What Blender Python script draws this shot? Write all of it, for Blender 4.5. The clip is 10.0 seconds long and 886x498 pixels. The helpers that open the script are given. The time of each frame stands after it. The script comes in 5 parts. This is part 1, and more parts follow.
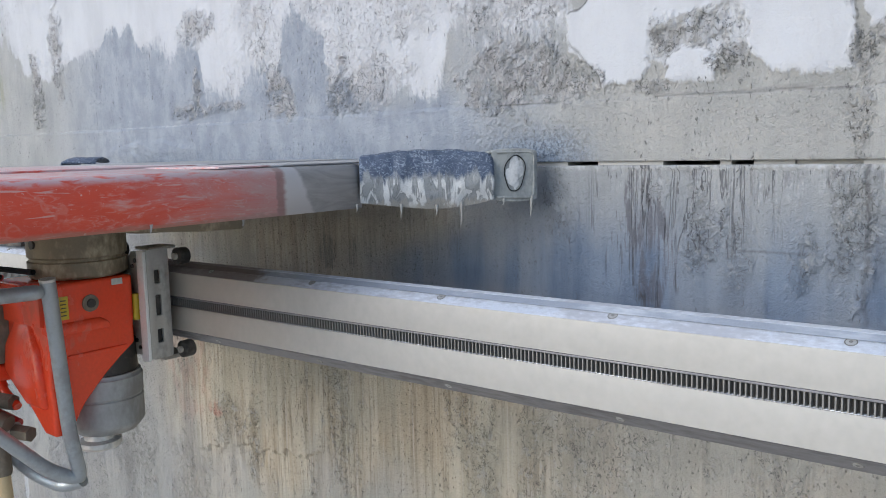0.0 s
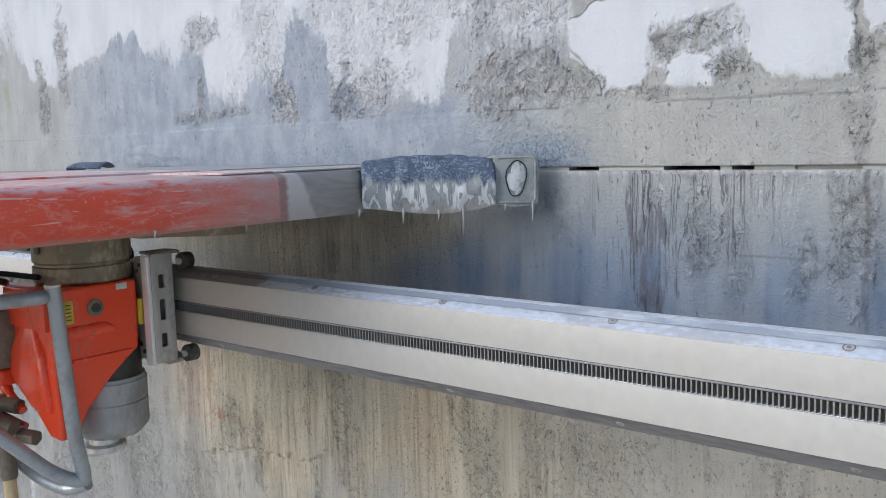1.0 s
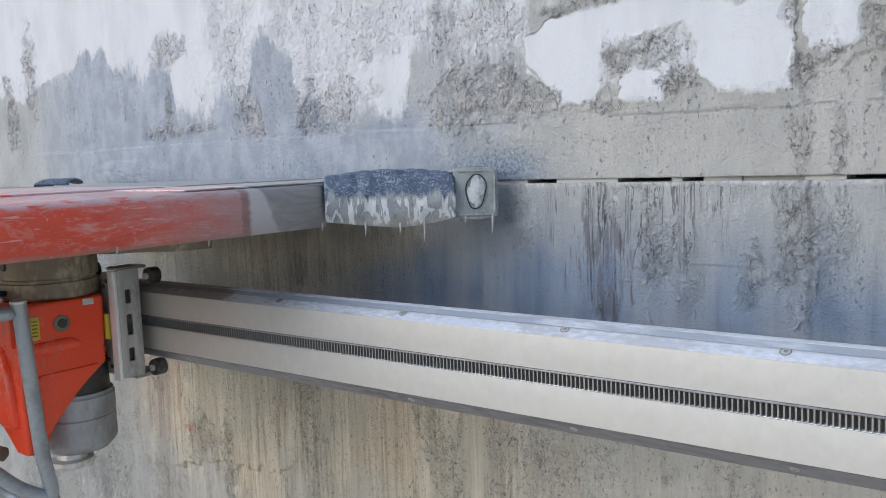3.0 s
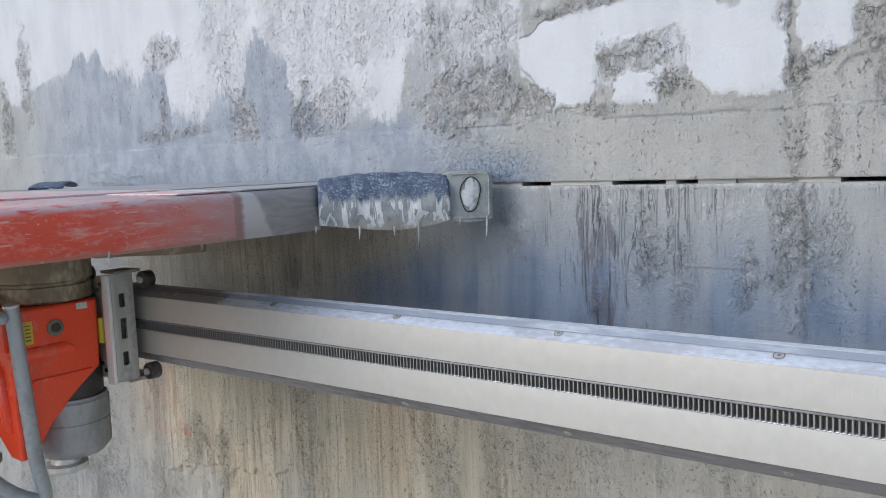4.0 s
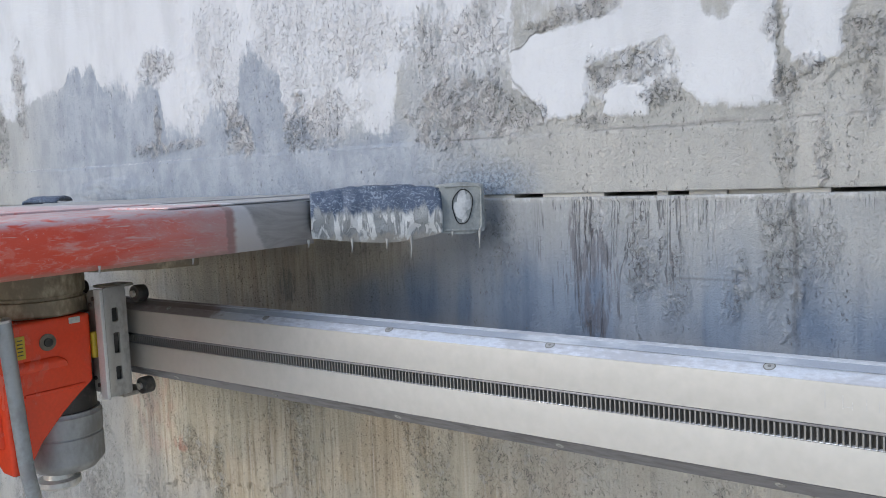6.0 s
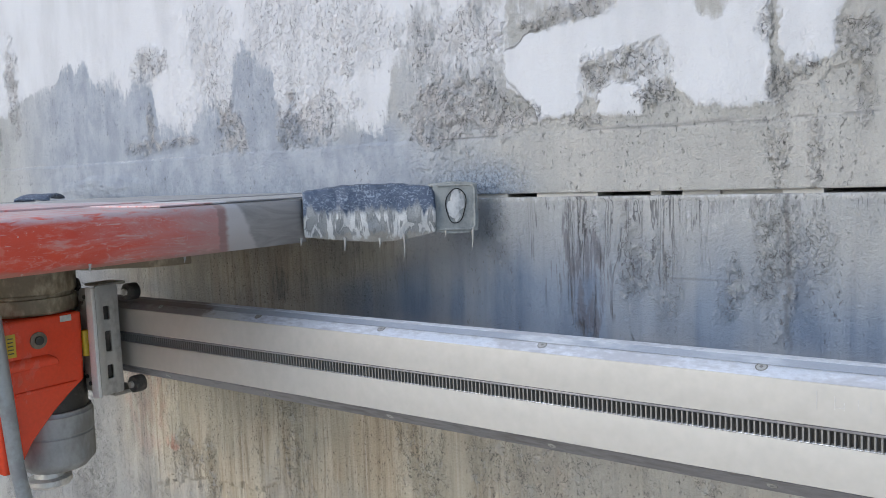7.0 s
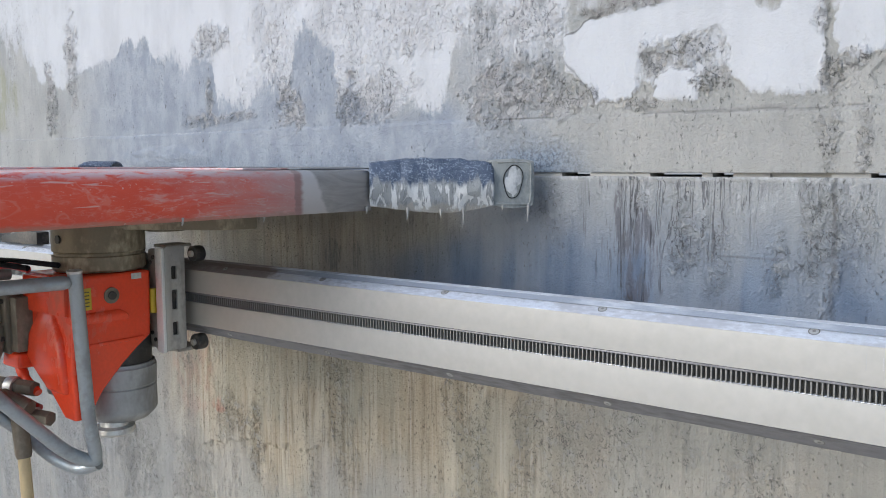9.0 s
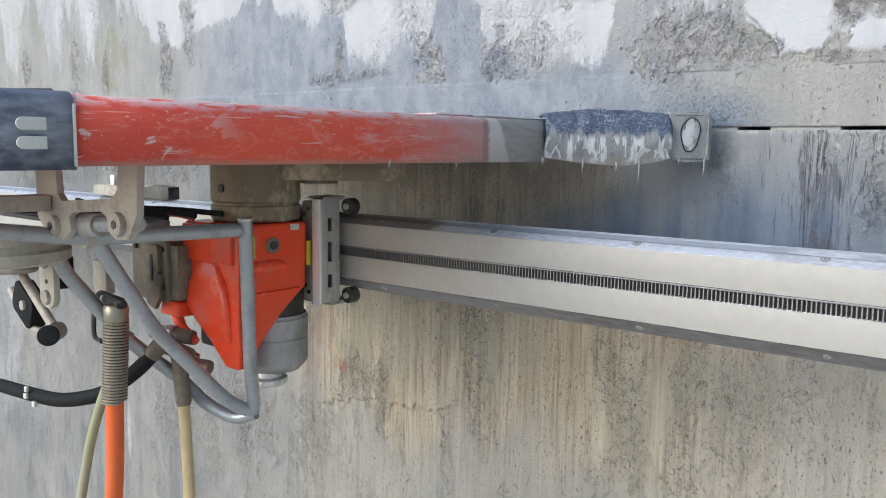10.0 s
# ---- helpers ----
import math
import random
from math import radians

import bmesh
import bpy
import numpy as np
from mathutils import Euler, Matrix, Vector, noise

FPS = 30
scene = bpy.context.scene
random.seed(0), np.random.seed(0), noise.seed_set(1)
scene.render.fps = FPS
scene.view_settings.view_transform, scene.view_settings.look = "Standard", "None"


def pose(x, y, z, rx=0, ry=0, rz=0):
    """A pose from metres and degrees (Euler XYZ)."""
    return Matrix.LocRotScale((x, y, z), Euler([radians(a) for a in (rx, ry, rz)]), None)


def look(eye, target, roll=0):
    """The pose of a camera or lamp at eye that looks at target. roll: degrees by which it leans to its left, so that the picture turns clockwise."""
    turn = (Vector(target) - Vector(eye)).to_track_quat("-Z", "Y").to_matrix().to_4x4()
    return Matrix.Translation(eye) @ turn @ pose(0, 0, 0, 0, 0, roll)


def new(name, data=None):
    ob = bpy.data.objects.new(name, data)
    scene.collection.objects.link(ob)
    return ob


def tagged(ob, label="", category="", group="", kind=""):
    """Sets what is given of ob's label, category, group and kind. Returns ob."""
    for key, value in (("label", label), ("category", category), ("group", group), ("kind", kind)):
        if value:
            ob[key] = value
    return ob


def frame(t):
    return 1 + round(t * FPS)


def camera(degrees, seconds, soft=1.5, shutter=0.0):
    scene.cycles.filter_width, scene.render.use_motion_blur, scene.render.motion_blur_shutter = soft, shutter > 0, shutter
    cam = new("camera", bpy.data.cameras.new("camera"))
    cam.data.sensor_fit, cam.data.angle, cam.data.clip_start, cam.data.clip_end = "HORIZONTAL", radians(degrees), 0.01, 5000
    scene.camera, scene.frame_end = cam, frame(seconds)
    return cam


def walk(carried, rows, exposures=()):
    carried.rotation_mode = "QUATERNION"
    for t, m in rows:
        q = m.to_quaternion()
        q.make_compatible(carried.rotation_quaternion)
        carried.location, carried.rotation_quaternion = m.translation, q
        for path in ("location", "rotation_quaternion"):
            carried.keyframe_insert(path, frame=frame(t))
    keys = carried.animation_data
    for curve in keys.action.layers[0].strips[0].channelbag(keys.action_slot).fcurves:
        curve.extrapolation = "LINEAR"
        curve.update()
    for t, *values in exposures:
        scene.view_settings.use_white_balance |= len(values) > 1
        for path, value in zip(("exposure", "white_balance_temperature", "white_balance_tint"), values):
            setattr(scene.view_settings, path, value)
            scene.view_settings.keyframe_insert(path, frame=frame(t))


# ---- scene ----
cam = camera(56.3, 10.0, soft=0.95)
PATH = [
    (0, (0.874, -1.513, 1.541), (-0.363, 0.04, 1.297), -1.4),
    (0.5, (0.878, -1.514, 1.543), (-0.364, 0.037, 1.307), -1.4),
    (1, (0.884, -1.516, 1.547), (-0.362, 0.03, 1.309), -1.5),
    (1.5, (0.895, -1.513, 1.549), (-0.347, 0.038, 1.318), -1.7),
    (2, (0.909, -1.513, 1.552), (-0.327, 0.046, 1.343), -1.9),
    (2.5, (0.922, -1.517, 1.553), (-0.3, 0.052, 1.343), -1.9),
    (3, (0.935, -1.522, 1.553), (-0.273, 0.058, 1.339), -2.0),
    (4.5, (0.941, -1.509, 1.558), (-0.266, 0.072, 1.348), -2.2),
    (5, (0.945, -1.509, 1.558), (-0.266, 0.07, 1.363), -2.3),
    (5.5, (0.948, -1.508, 1.557), (-0.26, 0.075, 1.372), -2.4),
    (7, (0.95, -1.499, 1.556), (-0.244, 0.095, 1.371), -2.2),
    (7.5, (0.951, -1.503, 1.555), (-0.241, 0.093, 1.369), -2.0),
    (8, (0.954, -1.505, 1.558), (-0.242, 0.087, 1.372), -1.9),
    (8.5, (0.953, -1.534, 1.558), (-0.245, 0.056, 1.366), -1.6),
    (9, (0.929, -1.636, 1.518), (-0.286, -0.06, 1.32), -0.1),
    (9.5, (0.79, -1.691, 1.45), (-0.488, -0.167, 1.238), 0.5),
    (10, (0.68, -1.806, 1.453), (-0.593, -0.283, 1.208), 0.7),
]
walk(cam, [(t, look(eye, target, roll)) for t, eye, target, roll in PATH], [(0, 0.22, 5930, 9), (8.5, 0.22, 5930, 9), (10, 0.38, 6120, 8)])

# ---- light: overcast daylight, open above and behind the camera ----
world = bpy.data.worlds.new("world")
scene.world = world
world.use_nodes = True
wn = world.node_tree
sky = wn.nodes.new("ShaderNodeTexSky")
sky.sky_type, sky.sun_disc = "NISHITA", False
sky.sun_elevation, sky.sun_rotation = radians(27), radians(200)
wn.links.new(sky.outputs[0], wn.nodes["Background"].inputs[0])
wn.nodes["Background"].inputs[1].default_value = 0.15
sun = new("sun", bpy.data.lights.new("sun", "SUN"))
sun.data.energy, sun.data.angle, sun.data.color = 2.1, radians(55), (1.0, 0.93, 0.84)
sun.matrix_world = look((-2.2, -6.0, 3.26), (0, 0, 0))


# ---- materials ----
def material(name, rough=0.6, metal=0.0, colour=(0.5, 0.5, 0.5)):
    m = bpy.data.materials.new(name)
    m.use_nodes = True
    b = m.node_tree.nodes["Principled BSDF"]
    b.inputs["Base Color"].default_value = (*colour, 1)
    b.inputs["Roughness"].default_value = rough
    b.inputs["Metallic"].default_value = metal
    return m


class Graph:
    """Short names for the nodes of one material."""

    def __init__(self, m):
        self.t = m.node_tree
        self.b = self.t.nodes["Principled BSDF"]
        self.co = self.t.nodes.new("ShaderNodeTexCoord").outputs["Object"]

    def join(self, a, socket):
        if isinstance(a, (int, float)):
            socket.default_value = a
        elif isinstance(a, tuple):
            socket.default_value = (*a, 1) if len(a) == 3 and socket.type == "RGBA" else a
        else:
            self.t.links.new(a, socket)

    def noise(self, scale, detail=4, stretch=(1, 1, 1), rough=0.55, warp=0.0):
        mp = self.t.nodes.new("ShaderNodeMapping")
        mp.inputs["Scale"].default_value = stretch
        self.t.links.new(self.co, mp.inputs[0])
        n = self.t.nodes.new("ShaderNodeTexNoise")
        n.inputs["Scale"].default_value, n.inputs["Detail"].default_value = scale, detail
        n.inputs["Roughness"].default_value, n.inputs["Distortion"].default_value = rough, warp
        self.t.links.new(mp.outputs[0], n.inputs["Vector"])
        return n.outputs["Fac"]

    def cells(self, scale, stretch=(1, 1, 1), feature="F1"):
        mp = self.t.nodes.new("ShaderNodeMapping")
        mp.inputs["Scale"].default_value = stretch
        self.t.links.new(self.co, mp.inputs[0])
        n = self.t.nodes.new("ShaderNodeTexVoronoi")
        n.feature = feature
        n.inputs["Scale"].default_value = scale
        self.t.links.new(mp.outputs[0], n.inputs["Vector"])
        return n.outputs["Distance"]

    def math(self, op, a, b=0.0, clamp=False):
        n = self.t.nodes.new("ShaderNodeMath")
        n.operation, n.use_clamp = op, clamp
        self.join(a, n.inputs[0])
        self.join(b, n.inputs[1])
        return n.outputs[0]

    def ramp(self, a, lo, hi, out0=0.0, out1=1.0):
        n = self.t.nodes.new("ShaderNodeMapRange")
        n.interpolation_type = "SMOOTHSTEP"
        self.join(a, n.inputs[0])
        for i, v in enumerate((lo, hi, out0, out1)):
            n.inputs[i + 1].default_value = v
        return n.outputs[0]

    def mix(self, f, a, b):
        n = self.t.nodes.new("ShaderNodeMix")
        n.data_type = "RGBA"
        self.join(f, n.inputs[0])
        self.join(a, n.inputs[6])
        self.join(b, n.inputs[7])
        return n.outputs[2]

    def attr(self, name):
        n = self.t.nodes.new("ShaderNodeAttribute")
        n.attribute_name = name
        return n.outputs["Fac"]

    def axis(self, i):
        n = self.t.nodes.new("ShaderNodeSeparateXYZ")
        self.t.links.new(self.co, n.inputs[0])
        return n.outputs[i]

    def out(self, colour=None, rough=None, bump=None, strength=0.4, distance=0.002, metal=None):
        if colour is not None:
            self.join(colour, self.b.inputs["Base Color"])
        if rough is not None:
            self.join(rough, self.b.inputs["Roughness"])
        if metal is not None:
            self.join(metal, self.b.inputs["Metallic"])
        if bump is not None:
            n = self.t.nodes.new("ShaderNodeBump")
            n.inputs["Strength"].default_value, n.inputs["Distance"].default_value = strength, distance
            self.join(bump, n.inputs["Height"])
            self.t.links.new(n.outputs[0], self.b.inputs["Normal"])


def worn(name, colour, dirt, rough=0.5, metal=0.0, amount=0.45, scale=30, streak=(1, 1, 1), bump=0.15, dirt_rough=0.85):
    """A coat or metal with blotches of dirt at two scales and a fine grain."""
    m = material(name, rough, metal)
    g = Graph(m)
    big, fine = g.noise(scale * 0.3, 5, streak), g.noise(scale * 3, 4, streak)
    f = g.math("MULTIPLY", g.ramp(g.math("ADD", g.math("MULTIPLY", big, 0.7), g.math("MULTIPLY", fine, 0.3)), 0.62 - amount * 0.35, 0.72 - amount * 0.15), 0.9)
    base = g.mix(g.noise(scale * 8, 2), tuple(c * 0.88 for c in colour), tuple(min(1, c * 1.1) for c in colour))
    g.out(g.mix(f, base, dirt), g.math("ADD", g.math("MULTIPLY", f, dirt_rough - rough), rough), fine, bump, 0.001,
          g.math("MULTIPLY", g.math("SUBTRACT", 1.0, f), metal))
    return m


def wall_material():
    """Old concrete: limewash, clay stains, slurry film, broken faces, pits and runs."""
    m = material("weathered_concrete", 0.8)
    g = Graph(m)
    white, tan, film, rough = g.attr("white"), g.attr("tan"), g.attr("film"), g.attr("rough")
    cool, drip, crack = g.attr("cool"), g.attr("drip"), g.attr("crack")
    streak = g.noise(24, 5, (1, 1, 0.07), 0.6, 0.3)
    run = g.noise(85, 4, (1, 1, 0.035), 0.55, 0.15)
    wash = g.noise(7, 6, (1, 1, 0.5), 0.6)
    lump = g.noise(42, 5, (1, 1, 0.85), 0.62, 0.2)
    grit = g.noise(165, 5, (1, 1, 0.85), 0.66)
    sand = g.noise(520, 3, (1, 1, 1), 0.65)
    area = g.noise(3.2, 4, (1, 1, 0.8), 0.6)
    # bare concrete, neutral, cloudy
    grey = g.mix(g.ramp(wash, 0.32, 0.68), (0.325, 0.332, 0.328), (0.415, 0.416, 0.406))
    grey = g.mix(g.math("MULTIPLY", g.ramp(streak, 0.52, 0.68), 0.25), grey, (0.27, 0.272, 0.278))
    # clay washed down the wall in streaks
    clay = g.mix(g.ramp(streak, 0.36, 0.64), (0.46, 0.385, 0.28), (0.60, 0.54, 0.425))
    clay = g.mix(g.math("MULTIPLY", g.ramp(run, 0.50, 0.62), 0.6), clay, (0.29, 0.235, 0.165))
    clay = g.mix(g.math("MULTIPLY", g.ramp(g.noise(55, 4, (1, 1, 0.04), 0.5), 0.60, 0.68), 0.55), clay, (0.66, 0.60, 0.50))
    clay = g.mix(g.math("MULTIPLY", g.ramp(area, 0.44, 0.58), 0.5), clay, (0.41, 0.395, 0.32))
    base = g.mix(tan, grey, clay)
    # slurry film with soft upright bands; its blue stands in for reflected sky
    soft = g.math("ADD", g.math("MULTIPLY", streak, 0.5), g.math("MULTIPLY", wash, 0.5))
    slate = g.mix(g.ramp(soft, 0.40, 0.62), (0.185, 0.232, 0.310), (0.105, 0.145, 0.218))
    base = g.mix(film, base, slate)
    dusty = g.mix(g.ramp(g.noise(20, 6, (1, 1, 0.6), 0.6), 0.36, 0.64), (0.255, 0.290, 0.352), (0.350, 0.382, 0.440))
    base = g.mix(cool, base, dusty)
    # dark run marks: thin wandering rims round dried trickles, and stained trickles
    thread = g.noise(52, 3, (1, 1, 0.05), 0.55, 0.7)
    rim = g.ramp(g.math("ABSOLUTE", g.math("SUBTRACT", thread, 0.5)), 0.006, 0.026, 1.0, 0.0)
    rim = g.math("MULTIPLY", rim, g.ramp(g.noise(20, 3, (1, 1, 0.3)), 0.36, 0.50))
    stain = g.math("MULTIPLY", g.ramp(g.noise(60, 5, (1, 1, 0.13), 0.7, 0.6), 0.43, 0.56), g.ramp(drip, 0.25, 0.9))
    base = g.mix(g.math("MULTIPLY", stain, 0.62), base, (0.085, 0.078, 0.092))
    base = g.mix(g.math("MULTIPLY", g.math("MULTIPLY", rim, g.ramp(drip, 0.05, 0.45)), 0.75), base, (0.07, 0.07, 0.08))
    # fresh blue splash beside the cut, finely speckled
    fresh = g.mix(g.ramp(grit, 0.40, 0.60), (0.21, 0.27, 0.36), (0.055, 0.090, 0.150))
    base = g.mix(g.math("MULTIPLY", g.attr("splash"), g.ramp(sand, 0.35, 0.58, 0.5, 1.0)), base, fresh)
    # limewash: lumpy edge, clean coat with a few grey washes
    edge = g.math("ADD", white, g.math("MULTIPLY", g.math("SUBTRACT", g.noise(60, 6, (1, 1, 0.75), 0.68, 0.3), 0.5), 1.25))
    edge = g.math("ADD", edge, g.math("MULTIPLY", g.math("SUBTRACT", g.noise(70, 5, (1, 1, 0.16), 0.65), 0.5), 0.9))
    lime_on = g.ramp(edge, 0.22, 0.80)
    chalk = g.mix(g.ramp(g.noise(8, 6, (1, 1, 0.35), 0.62), 0.40, 0.68), (0.500, 0.512, 0.540), (0.440, 0.450, 0.476))
    chalk = g.mix(g.math("MULTIPLY", g.ramp(lump, 0.54, 0.68), g.math("MULTIPLY", rough, 0.35)), chalk, (0.34, 0.337, 0.337))
    base = g.mix(lime_on, base, chalk)
    # broken faces: pinkish grey with pale and dark grains
    raw = g.mix(g.ramp(lump, 0.36, 0.64), (0.385, 0.375, 0.378), (0.53, 0.520, 0.524))
    base = g.mix(g.math("MULTIPLY", g.attr("pit"), 0.7), base, raw)
    # painted relief shading: crusts paler on top, darker in the hollows
    hollow_shade = g.ramp(g.math("ADD", g.math("MULTIPLY", lump, 0.28), g.math("MULTIPLY", grit, 0.72)), 0.40, 0.475, 1.0, 0.0)
    base = g.mix(g.math("MULTIPLY", g.math("MULTIPLY", hollow_shade, rough), 0.16), base, (0.17, 0.168, 0.17))
    # shade painted as dark crevices along the edges of chips and crusts
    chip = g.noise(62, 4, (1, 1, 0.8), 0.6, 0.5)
    cleft_shade = g.ramp(g.math("ABSOLUTE", g.math("SUBTRACT", chip, 0.485)), 0.004, 0.020, 1.0, 0.0)
    cleft_shade = g.math("MULTIPLY", g.math("MULTIPLY", cleft_shade, g.ramp(g.noise(33, 4, (1, 1, 1), 0.6), 0.43, 0.53)), g.ramp(rough, 0.15, 0.6))
    base = g.mix(g.math("MULTIPLY", cleft_shade, g.ramp(film, 0.1, 0.6, 0.72, 0.52)), base, (0.075, 0.073, 0.075))
    # dried crust tops, painted paler to stand for their lit faces
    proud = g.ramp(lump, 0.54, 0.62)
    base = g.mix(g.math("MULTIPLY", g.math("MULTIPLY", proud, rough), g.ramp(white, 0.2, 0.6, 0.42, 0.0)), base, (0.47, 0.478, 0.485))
    # fine grain, and scattered pits
    bare = g.math("SUBTRACT", 1.0, g.math("MULTIPLY", lime_on, 0.75))
    base = g.mix(g.math("MULTIPLY", g.ramp(sand, 0.52, 0.72, 0.0, 0.18), bare), base, (0.13, 0.128, 0.125))
    base = g.mix(g.math("MULTIPLY", g.math("MULTIPLY", g.ramp(grit, 0.57, 0.70, 0.0, 0.24), g.ramp(wash, 0.42, 0.60, 0.2, 1.0)), bare), base, (0.15, 0.145, 0.14))
    where = g.noise(8, 5, (1, 1, 0.4), 0.7)
    nick = g.math("MULTIPLY", g.ramp(g.noise(135, 4, (1, 1, 0.55), 0.7, 0.5), 0.60, 0.66), g.ramp(g.noise(15, 5, (1, 1, 0.22), 0.7), 0.47, 0.58, 0.06, 1.0))
    nick = g.math("MULTIPLY", nick, g.ramp(g.math("SUBTRACT", white, rough), 0.75, 0.95, 1.0, 0.12))
    base = g.mix(g.math("MULTIPLY", nick, 0.66), base, (0.10, 0.097, 0.095))
    pock = g.math("MULTIPLY", g.ramp(g.math("ADD", g.cells(80, (1, 1, 0.8)), g.math("MULTIPLY", sand, 0.25)), 0.24, 0.34, 1.0, 0.0), g.math("MULTIPLY", g.ramp(where, 0.42, 0.53), g.ramp(grit, 0.42, 0.50)))
    hole = g.math("MULTIPLY", g.ramp(g.cells(21), 0.030, 0.050, 1.0, 0.0), g.ramp(where, 0.54, 0.60, 0.0, 0.5))
    holes = g.math("MAXIMUM", g.math("MULTIPLY", pock, g.ramp(tan, 0.1, 0.6, 0.15, 0.45)), hole)
    base = g.mix(g.math("MULTIPLY", holes, bare), base, (0.05, 0.047, 0.044))
    base = g.mix(g.math("MULTIPLY", crack, 0.85), base, (0.06, 0.057, 0.055))
    red = g.math("MULTIPLY", g.attr("red"), g.ramp(g.noise(40, 4, (1, 1, 0.4)), 0.4, 0.6))
    base = g.mix(g.math("MULTIPLY", red, 0.6), base, (0.55, 0.22, 0.17))
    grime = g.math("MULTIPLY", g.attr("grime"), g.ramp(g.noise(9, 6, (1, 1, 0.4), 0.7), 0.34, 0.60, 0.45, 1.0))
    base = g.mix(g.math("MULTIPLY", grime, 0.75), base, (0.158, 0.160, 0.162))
    moss = g.math("MULTIPLY", g.attr("moss"), g.ramp(g.noise(14, 5, (1, 1, 0.3), 0.65), 0.42, 0.60))
    base = g.mix(g.math("MULTIPLY", moss, 0.6), base, (0.27, 0.275, 0.17))
    # relief: sandy everywhere, crusty where rough, smooth under a sound coat
    height = g.math("ADD", g.math("MULTIPLY", grit, 0.55), g.math("MULTIPLY", sand, 0.22))
    height = g.math("MULTIPLY", height, g.math("SUBTRACT", 1.0, g.math("MULTIPLY", lime_on, 0.6)))
    crusty = g.math("ADD", g.math("MULTIPLY", g.ramp(lump, 0.42, 0.58), 0.32), g.math("MULTIPLY", grit, 0.35))
    crusty = g.math("ADD", crusty, g.math("MULTIPLY", g.ramp(chip, 0.45, 0.52), 0.38))
    height = g.math("ADD", height, g.math("MULTIPLY", crusty, rough))
    height = g.math("ADD", height, g.math("MULTIPLY", g.math("MULTIPLY", run, tan), 0.35))
    height = g.math("SUBTRACT", height, g.math("MULTIPLY", nick, 0.45))
    height = g.math("SUBTRACT", height, g.math("ADD", g.math("MULTIPLY", g.math("MULTIPLY", holes, bare), 0.9), g.math("MULTIPLY", g.math("MULTIPLY", rim, drip), 0.4)))
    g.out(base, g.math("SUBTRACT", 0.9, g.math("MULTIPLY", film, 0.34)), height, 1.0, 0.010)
    return m


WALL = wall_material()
CREAM = worn("cream_powder_coat", (0.415, 0.404, 0.380), (0.385, 0.36, 0.325), 0.42, 0, 0.22, 7, (0.4, 1, 1.6), 0.05)
ALLOY = worn("brushed_aluminium", (0.72, 0.76, 0.83), (0.36, 0.37, 0.41), 0.46, 0.6, 0.62, 40, (0.5, 1, 1.6), 0.25)
# darker aluminium: the shade of the downward bevel is in its colour
DARK_ALLOY = worn("shaded_aluminium", (0.24, 0.24, 0.26), (0.12, 0.115, 0.115), 0.45, 0.6, 0.5, 25, (0.3, 1, 1), 0.15)
STEEL = worn("zinc_plated_steel", (0.74, 0.73, 0.70), (0.38, 0.355, 0.32), 0.42, 0.75, 0.45, 30, (1, 1, 0.6), 0.15)
TUBE = worn("galvanised_tube", (0.40, 0.44, 0.47), (0.29, 0.295, 0.30), 0.36, 0.55, 0.40, 22, (1, 1, 1), 0.25)
IRON = worn("dark_oily_iron", (0.06, 0.058, 0.055), (0.15, 0.135, 0.115), 0.45, 0.5, 0.45, 40, (1, 1, 1), 0.3)
RACK = worn("oiled_steel_rack", (0.05, 0.048, 0.045), (0.03, 0.028, 0.025), 0.5, 0.4, 0.5, 40, (1, 1, 1), 0.1)
ORANGE = worn("orange_housing_paint", (0.88, 0.082, 0.028), (0.62, 0.12, 0.065), 0.22, 0, 0.28, 16, (1, 1, 0.6), 0.15, 0.6)
CAST = worn("cast_aluminium", (0.42, 0.43, 0.43), (0.25, 0.24, 0.215), 0.42, 0.35, 0.62, 16, (1, 1, 0.5), 0.2)
BRASSY = worn("mud_caked_gearbox", (0.21, 0.175, 0.12), (0.52, 0.46, 0.33), 0.5, 0.25, 0.42, 26, (1, 1, 0.6), 0.6)
DUSTY = worn("dust_covered_steel", (0.46, 0.43, 0.38), (0.25, 0.225, 0.19), 0.6, 0.3, 0.45, 26, (1, 1, 1), 0.3)
MUDDY = worn("mud_stained_iron", (0.17, 0.145, 0.11), (0.31, 0.27, 0.21), 0.6, 0.2, 0.5, 24, (1, 1, 0.7), 0.4)
BEIGE = worn("slurry_coated_casting", (0.47, 0.44, 0.37), (0.31, 0.29, 0.25), 0.7, 0, 0.5, 15, (1, 1, 1), 0.3)
RUBBER = worn("black_rubber", (0.010, 0.011, 0.013), (0.022, 0.024, 0.028), 0.7, 0, 0.3, 25, (1, 1, 1), 0.2)
RUBBER.node_tree.nodes["Principled BSDF"].inputs["Specular IOR Level"].default_value = 0.2
CAP = worn("blue_black_plastic", (0.050, 0.065, 0.105), (0.34, 0.37, 0.43), 0.42, 0, 0.58, 18, (1, 0.6, 1.6), 0.2)
HOSE_ORANGE = worn("orange_hose", (0.72, 0.13, 0.025), (0.52, 0.16, 0.07), 0.45, 0, 0.3, 18, (1, 1, 0.5), 0.1)
HOSE_SAND = worn("sand_coloured_hose", (0.60, 0.47, 0.26), (0.45, 0.36, 0.22), 0.55, 0, 0.4, 20, (1, 1, 0.5), 0.1)
HOSE_GREEN = worn("olive_hose", (0.33, 0.35, 0.20), (0.36, 0.35, 0.27), 0.6, 0, 0.4, 20, (1, 1, 0.5), 0.1)
SPRING = worn("dull_spring_wire", (0.38, 0.35, 0.28), (0.25, 0.22, 0.17), 0.4, 0.7, 0.4, 40, (1, 1, 1), 0.1)
